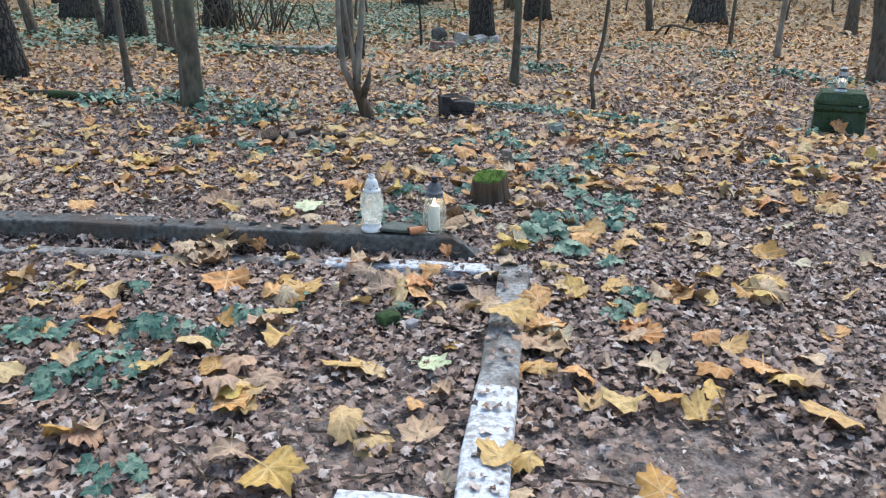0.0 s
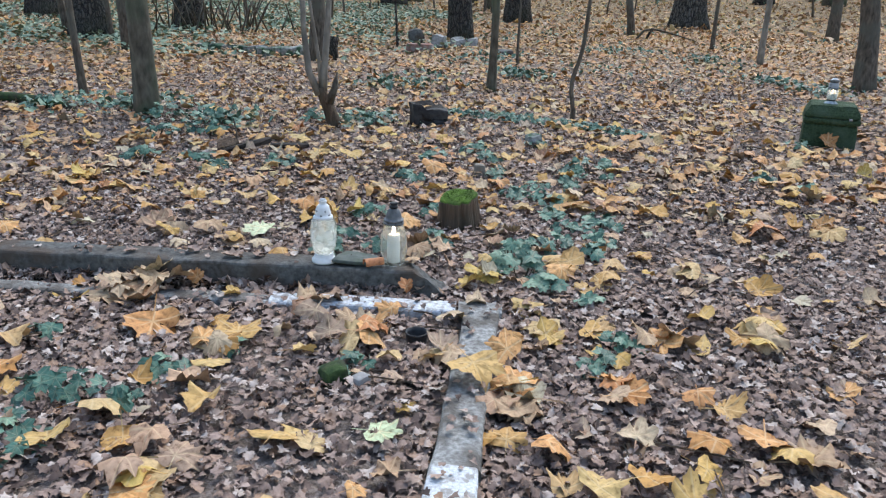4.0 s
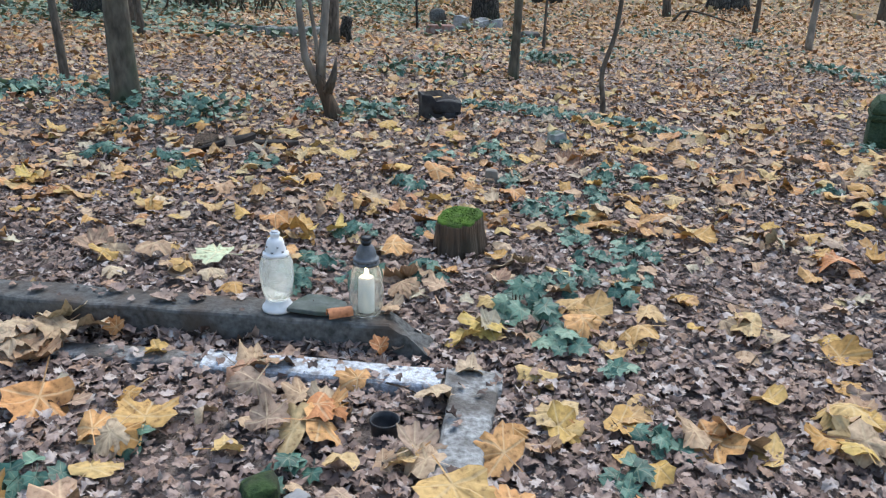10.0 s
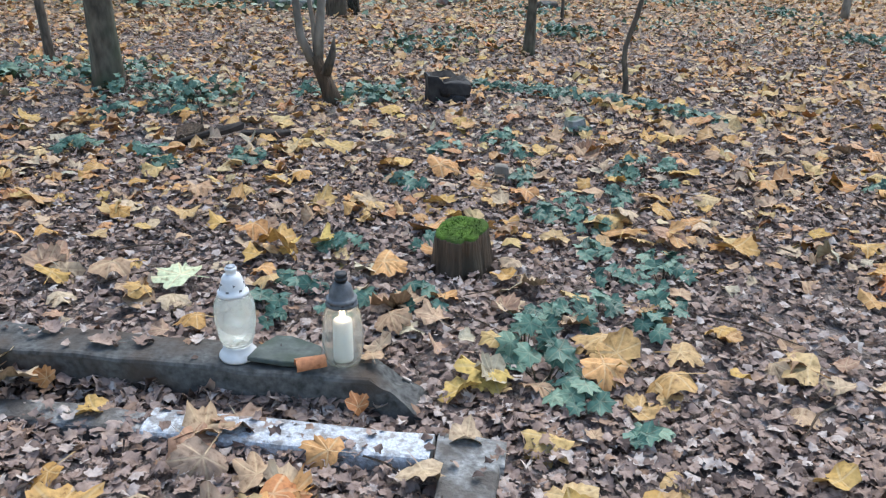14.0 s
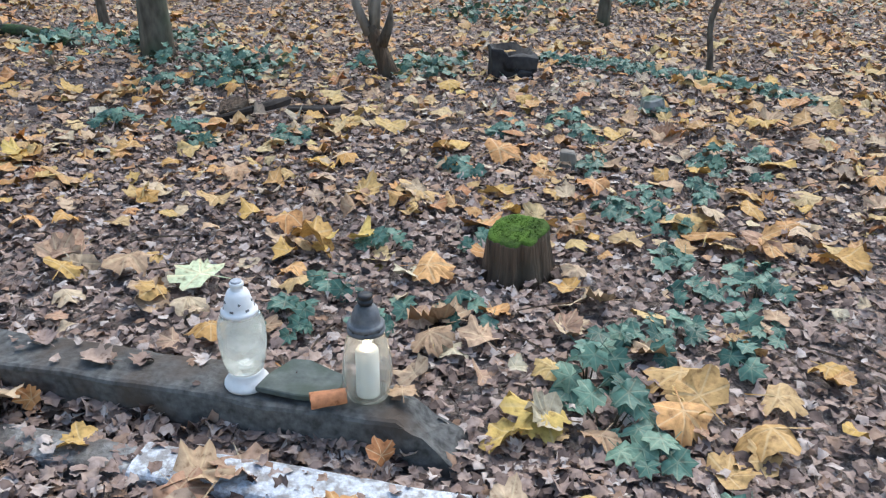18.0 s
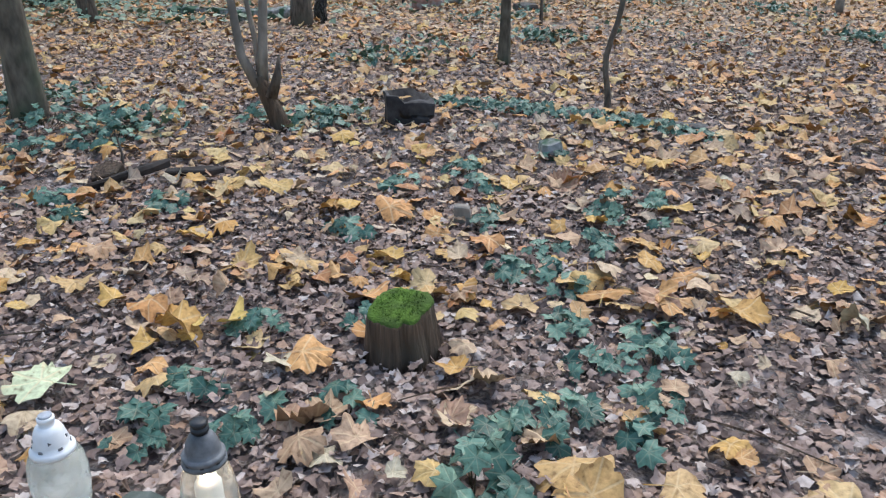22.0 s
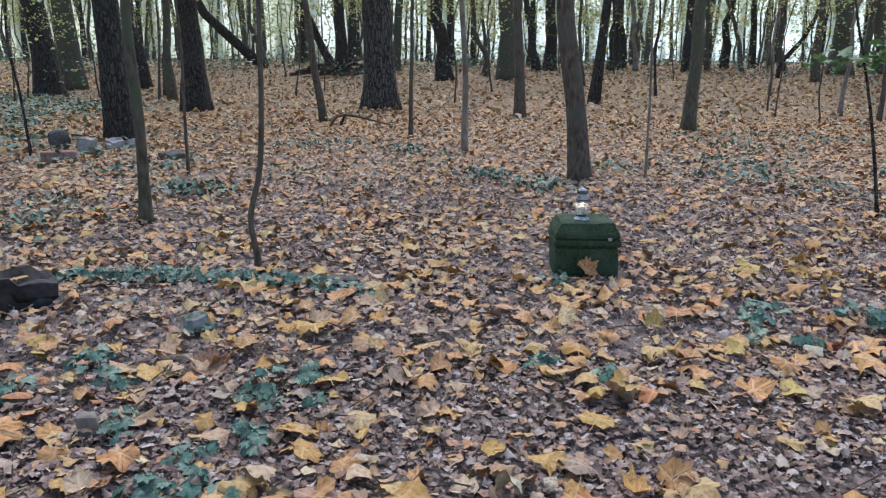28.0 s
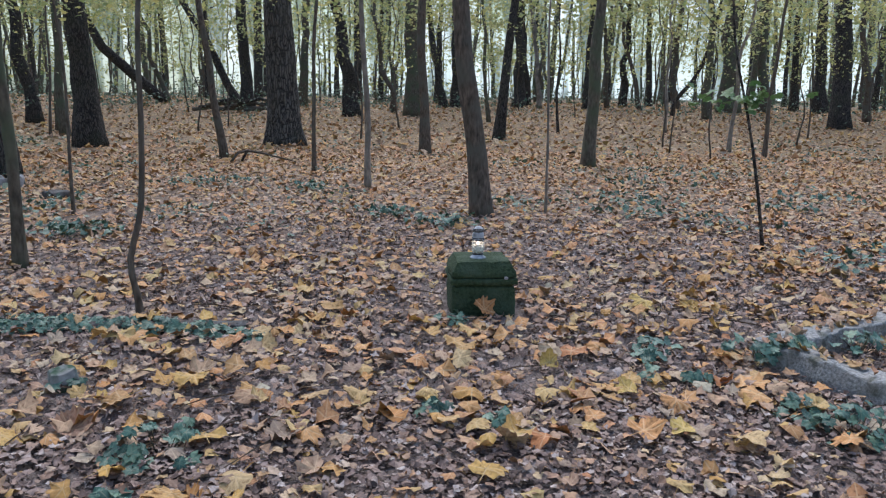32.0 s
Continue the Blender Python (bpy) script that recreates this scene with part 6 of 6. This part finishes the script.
for k in range(420):
    r, a = math.sqrt(br.uniform(4, 130)), radians(br.uniform(-34, 62))
    x0, y0, b0, ln = 0.2 + r * math.sin(a), -1.2 + r * math.cos(a), br.uniform(0, 6.28), br.uniform(0.08, 0.35)
    if y0 < 1.2:
        continue
    p0 = Vector((x0, y0, float(ground_z(x0, y0)) + 0.02))
    d0 = Vector((math.cos(b0), math.sin(b0), br.uniform(-0.05, 0.12)))
    vv, ff = tube([p0, p0 + d0 * ln * 0.5 + Vector((0, 0, 0.01)), p0 + d0 * ln + Vector((br.gauss(0, 0.02), br.gauss(0, 0.02), 0))], [0.004, 0.0035, 0.002], 4)
    tf += [tuple(i + len(tv) for i in f) for f in ff]
    tv += vv
child(tagged(new("twigs", mesh_of("twigs", tv, tf, WOOD_OLD)), "thin dead twigs among the leaves", kind="stuff"), ground)

# ---- the far side of the wood ----
fr = np.random.default_rng(41)


def leaf_cloud(name, label, count, clumps, near, far, low, high, spread, smin, smax, material):
    ca, cr = np.radians(fr.uniform(-42, 72, clumps)), np.sqrt(fr.uniform(near ** 2, far ** 2, clumps))
    centre = np.stack([cr * np.sin(ca), cr * np.cos(ca), fr.uniform(low, high, clumps)], 1)
    p = centre[fr.integers(0, clumps, count)] + fr.normal(0, 1, (count, 3)) * np.array(spread)
    p[:, 2] = np.maximum(p[:, 2], ground_z(p[:, 0], p[:, 1]) + 0.05)
    V, T = leaves(p, fr.uniform(smin, smax, count), fr.uniform(0, 6.28, count), 0.5, [(90, 0.6), (10, 0.42)], 0.3, 0.03)
    return tagged(new(name, big_mesh(name, V, T, material)), label, "foliage", kind="stuff")


leaf_cloud("far_foliage", "yellow-green autumn foliage deep in the wood", 40000, 330, 30, 70, 3.6, 8.5, (1.1, 1.1, 0.24), 0.16, 0.32, CROWN)
leaf_cloud("far_foliage", "pale yellow-green foliage at the far side of the wood", 26000, 420, 70, 140, 1.5, 14.0, (2.2, 2.2, 0.7), 0.35, 0.65, CROWN)
leaf_cloud("far_undergrowth", "low green shrubs between the trees", 9000, 150, 34, 62, 0.3, 1.3, (1.1, 1.1, 0.28), 0.10, 0.2, HERB)
leaf_cloud("far_undergrowth", "grey-green undergrowth low under the far trees", 26000, 420, 50, 135, 0.1, 1.8, (1.8, 1.8, 0.6), 0.18, 0.36, HERB)

gx, gy, gz = [], [], []
for cx, cy, cz in ((0.6, 18.0, 3.1), (1.6, 19.5, 3.5), (2.8, 18.5, 3.0), (4.2, 20.5, 3.6), (3.4, 22.0, 3.3), (1.0, 22.5, 3.9), (5.6, 22.0, 3.9), (-0.6, 19.0, 3.4), (6.8, 25.0, 4.2), (13.0, 24.0, 3.9), (24.0, 20.0, 4.2), (21.0, 16.5, 3.7), (27.0, 19.0, 4.4)):
    gx += list(fr.normal(cx, 0.7, 130))
    gy += list(fr.normal(cy, 0.7, 130))
    gz += list(fr.normal(cz, 0.2, 130))
for k in range(46):
    r, a = fr.uniform(19, 46), radians(fr.uniform(-30, 66))
    n_s = 85
    gx += list(fr.normal(r * math.sin(a), 0.5, n_s))
    gy += list(fr.normal(r * math.cos(a), 0.5, n_s))
    gz += list(fr.normal(1.3 + r * fr.uniform(0.085, 0.15), 0.22, n_s))
V, T = leaves(np.stack([gx, gy, gz], 1), fr.uniform(0.10, 0.18, len(gx)), fr.uniform(0, 6.28, len(gx)), 0.45, HALF_SMALL, 0.3, 0.04)
tagged(new("leaf_sprays", big_mesh("leaf_sprays", V, T, CROWN)), "sprays of yellow-green maple leaves on the understorey twigs", "foliage", kind="stuff")

# thin far stems, too many to count
sv, sf = [], []
fs = random.Random(17)
for k in range(250):
    r, a = math.sqrt(fs.uniform(66 ** 2, 150 ** 2)), radians(fs.uniform(-42, 72))
    x, y, h = r * math.sin(a), r * math.cos(a), fs.uniform(11, 17)
    d, lx0, ly0 = fs.choice((0.14, 0.2, 0.28, 0.4, 0.6)), fs.gauss(0, 0.09), fs.gauss(0, 0.05)
    vv, ff = tube([(x + lx0 * z + fs.gauss(0, 0.15), y + ly0 * z, z) for z in (-0.3, 2.0, 4.5, 7.5, h)], [d / 2 * q for q in (1.15, 1, 0.92, 0.8, 0.5)], 6)
    sf += [tuple(i + len(sv) for i in f) for f in ff]
    sv += vv
tagged(new("far_trunks", mesh_of("far_trunks", sv, sf, BARK_YOUNG, True)), "countless thin dark trunks at the far side of the wood", "far wood", kind="stuff")

# the backdrop glows by itself; haze and sky gaps are painted into its colour
m, n, l, b = mat("glowing_distance", 1.0)
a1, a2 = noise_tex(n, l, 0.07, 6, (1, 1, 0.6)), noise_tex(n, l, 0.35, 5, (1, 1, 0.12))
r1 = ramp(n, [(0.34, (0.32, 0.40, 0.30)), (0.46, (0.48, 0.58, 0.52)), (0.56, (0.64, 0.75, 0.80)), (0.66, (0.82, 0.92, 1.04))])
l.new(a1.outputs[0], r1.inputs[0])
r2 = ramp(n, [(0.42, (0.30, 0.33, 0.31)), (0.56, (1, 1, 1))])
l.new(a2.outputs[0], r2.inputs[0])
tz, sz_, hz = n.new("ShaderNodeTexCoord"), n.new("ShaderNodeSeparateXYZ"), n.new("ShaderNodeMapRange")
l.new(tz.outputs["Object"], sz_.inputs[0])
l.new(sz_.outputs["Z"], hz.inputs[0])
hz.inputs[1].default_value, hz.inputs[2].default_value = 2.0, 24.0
# glow painted brighter and bluer to the right, for hazy open country there
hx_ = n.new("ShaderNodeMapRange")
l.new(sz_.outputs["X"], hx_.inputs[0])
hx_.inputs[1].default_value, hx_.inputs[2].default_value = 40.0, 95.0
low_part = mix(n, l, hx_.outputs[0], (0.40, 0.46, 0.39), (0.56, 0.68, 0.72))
# the low glow gives way to painted gaps of bright sky higher up
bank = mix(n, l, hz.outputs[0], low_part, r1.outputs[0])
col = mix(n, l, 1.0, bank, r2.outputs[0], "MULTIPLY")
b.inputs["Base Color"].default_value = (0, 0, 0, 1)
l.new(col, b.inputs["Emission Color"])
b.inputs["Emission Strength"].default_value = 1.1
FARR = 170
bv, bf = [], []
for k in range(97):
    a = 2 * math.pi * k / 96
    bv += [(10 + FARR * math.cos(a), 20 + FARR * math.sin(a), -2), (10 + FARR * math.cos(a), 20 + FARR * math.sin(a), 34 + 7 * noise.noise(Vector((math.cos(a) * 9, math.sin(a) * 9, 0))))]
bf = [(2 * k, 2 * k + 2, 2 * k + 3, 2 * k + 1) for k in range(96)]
tagged(new("backdrop", mesh_of("backdrop", bv, bf, m, True)), "glowing backdrop painted as the pale hazy edge of the wood", "distance", kind="structure")
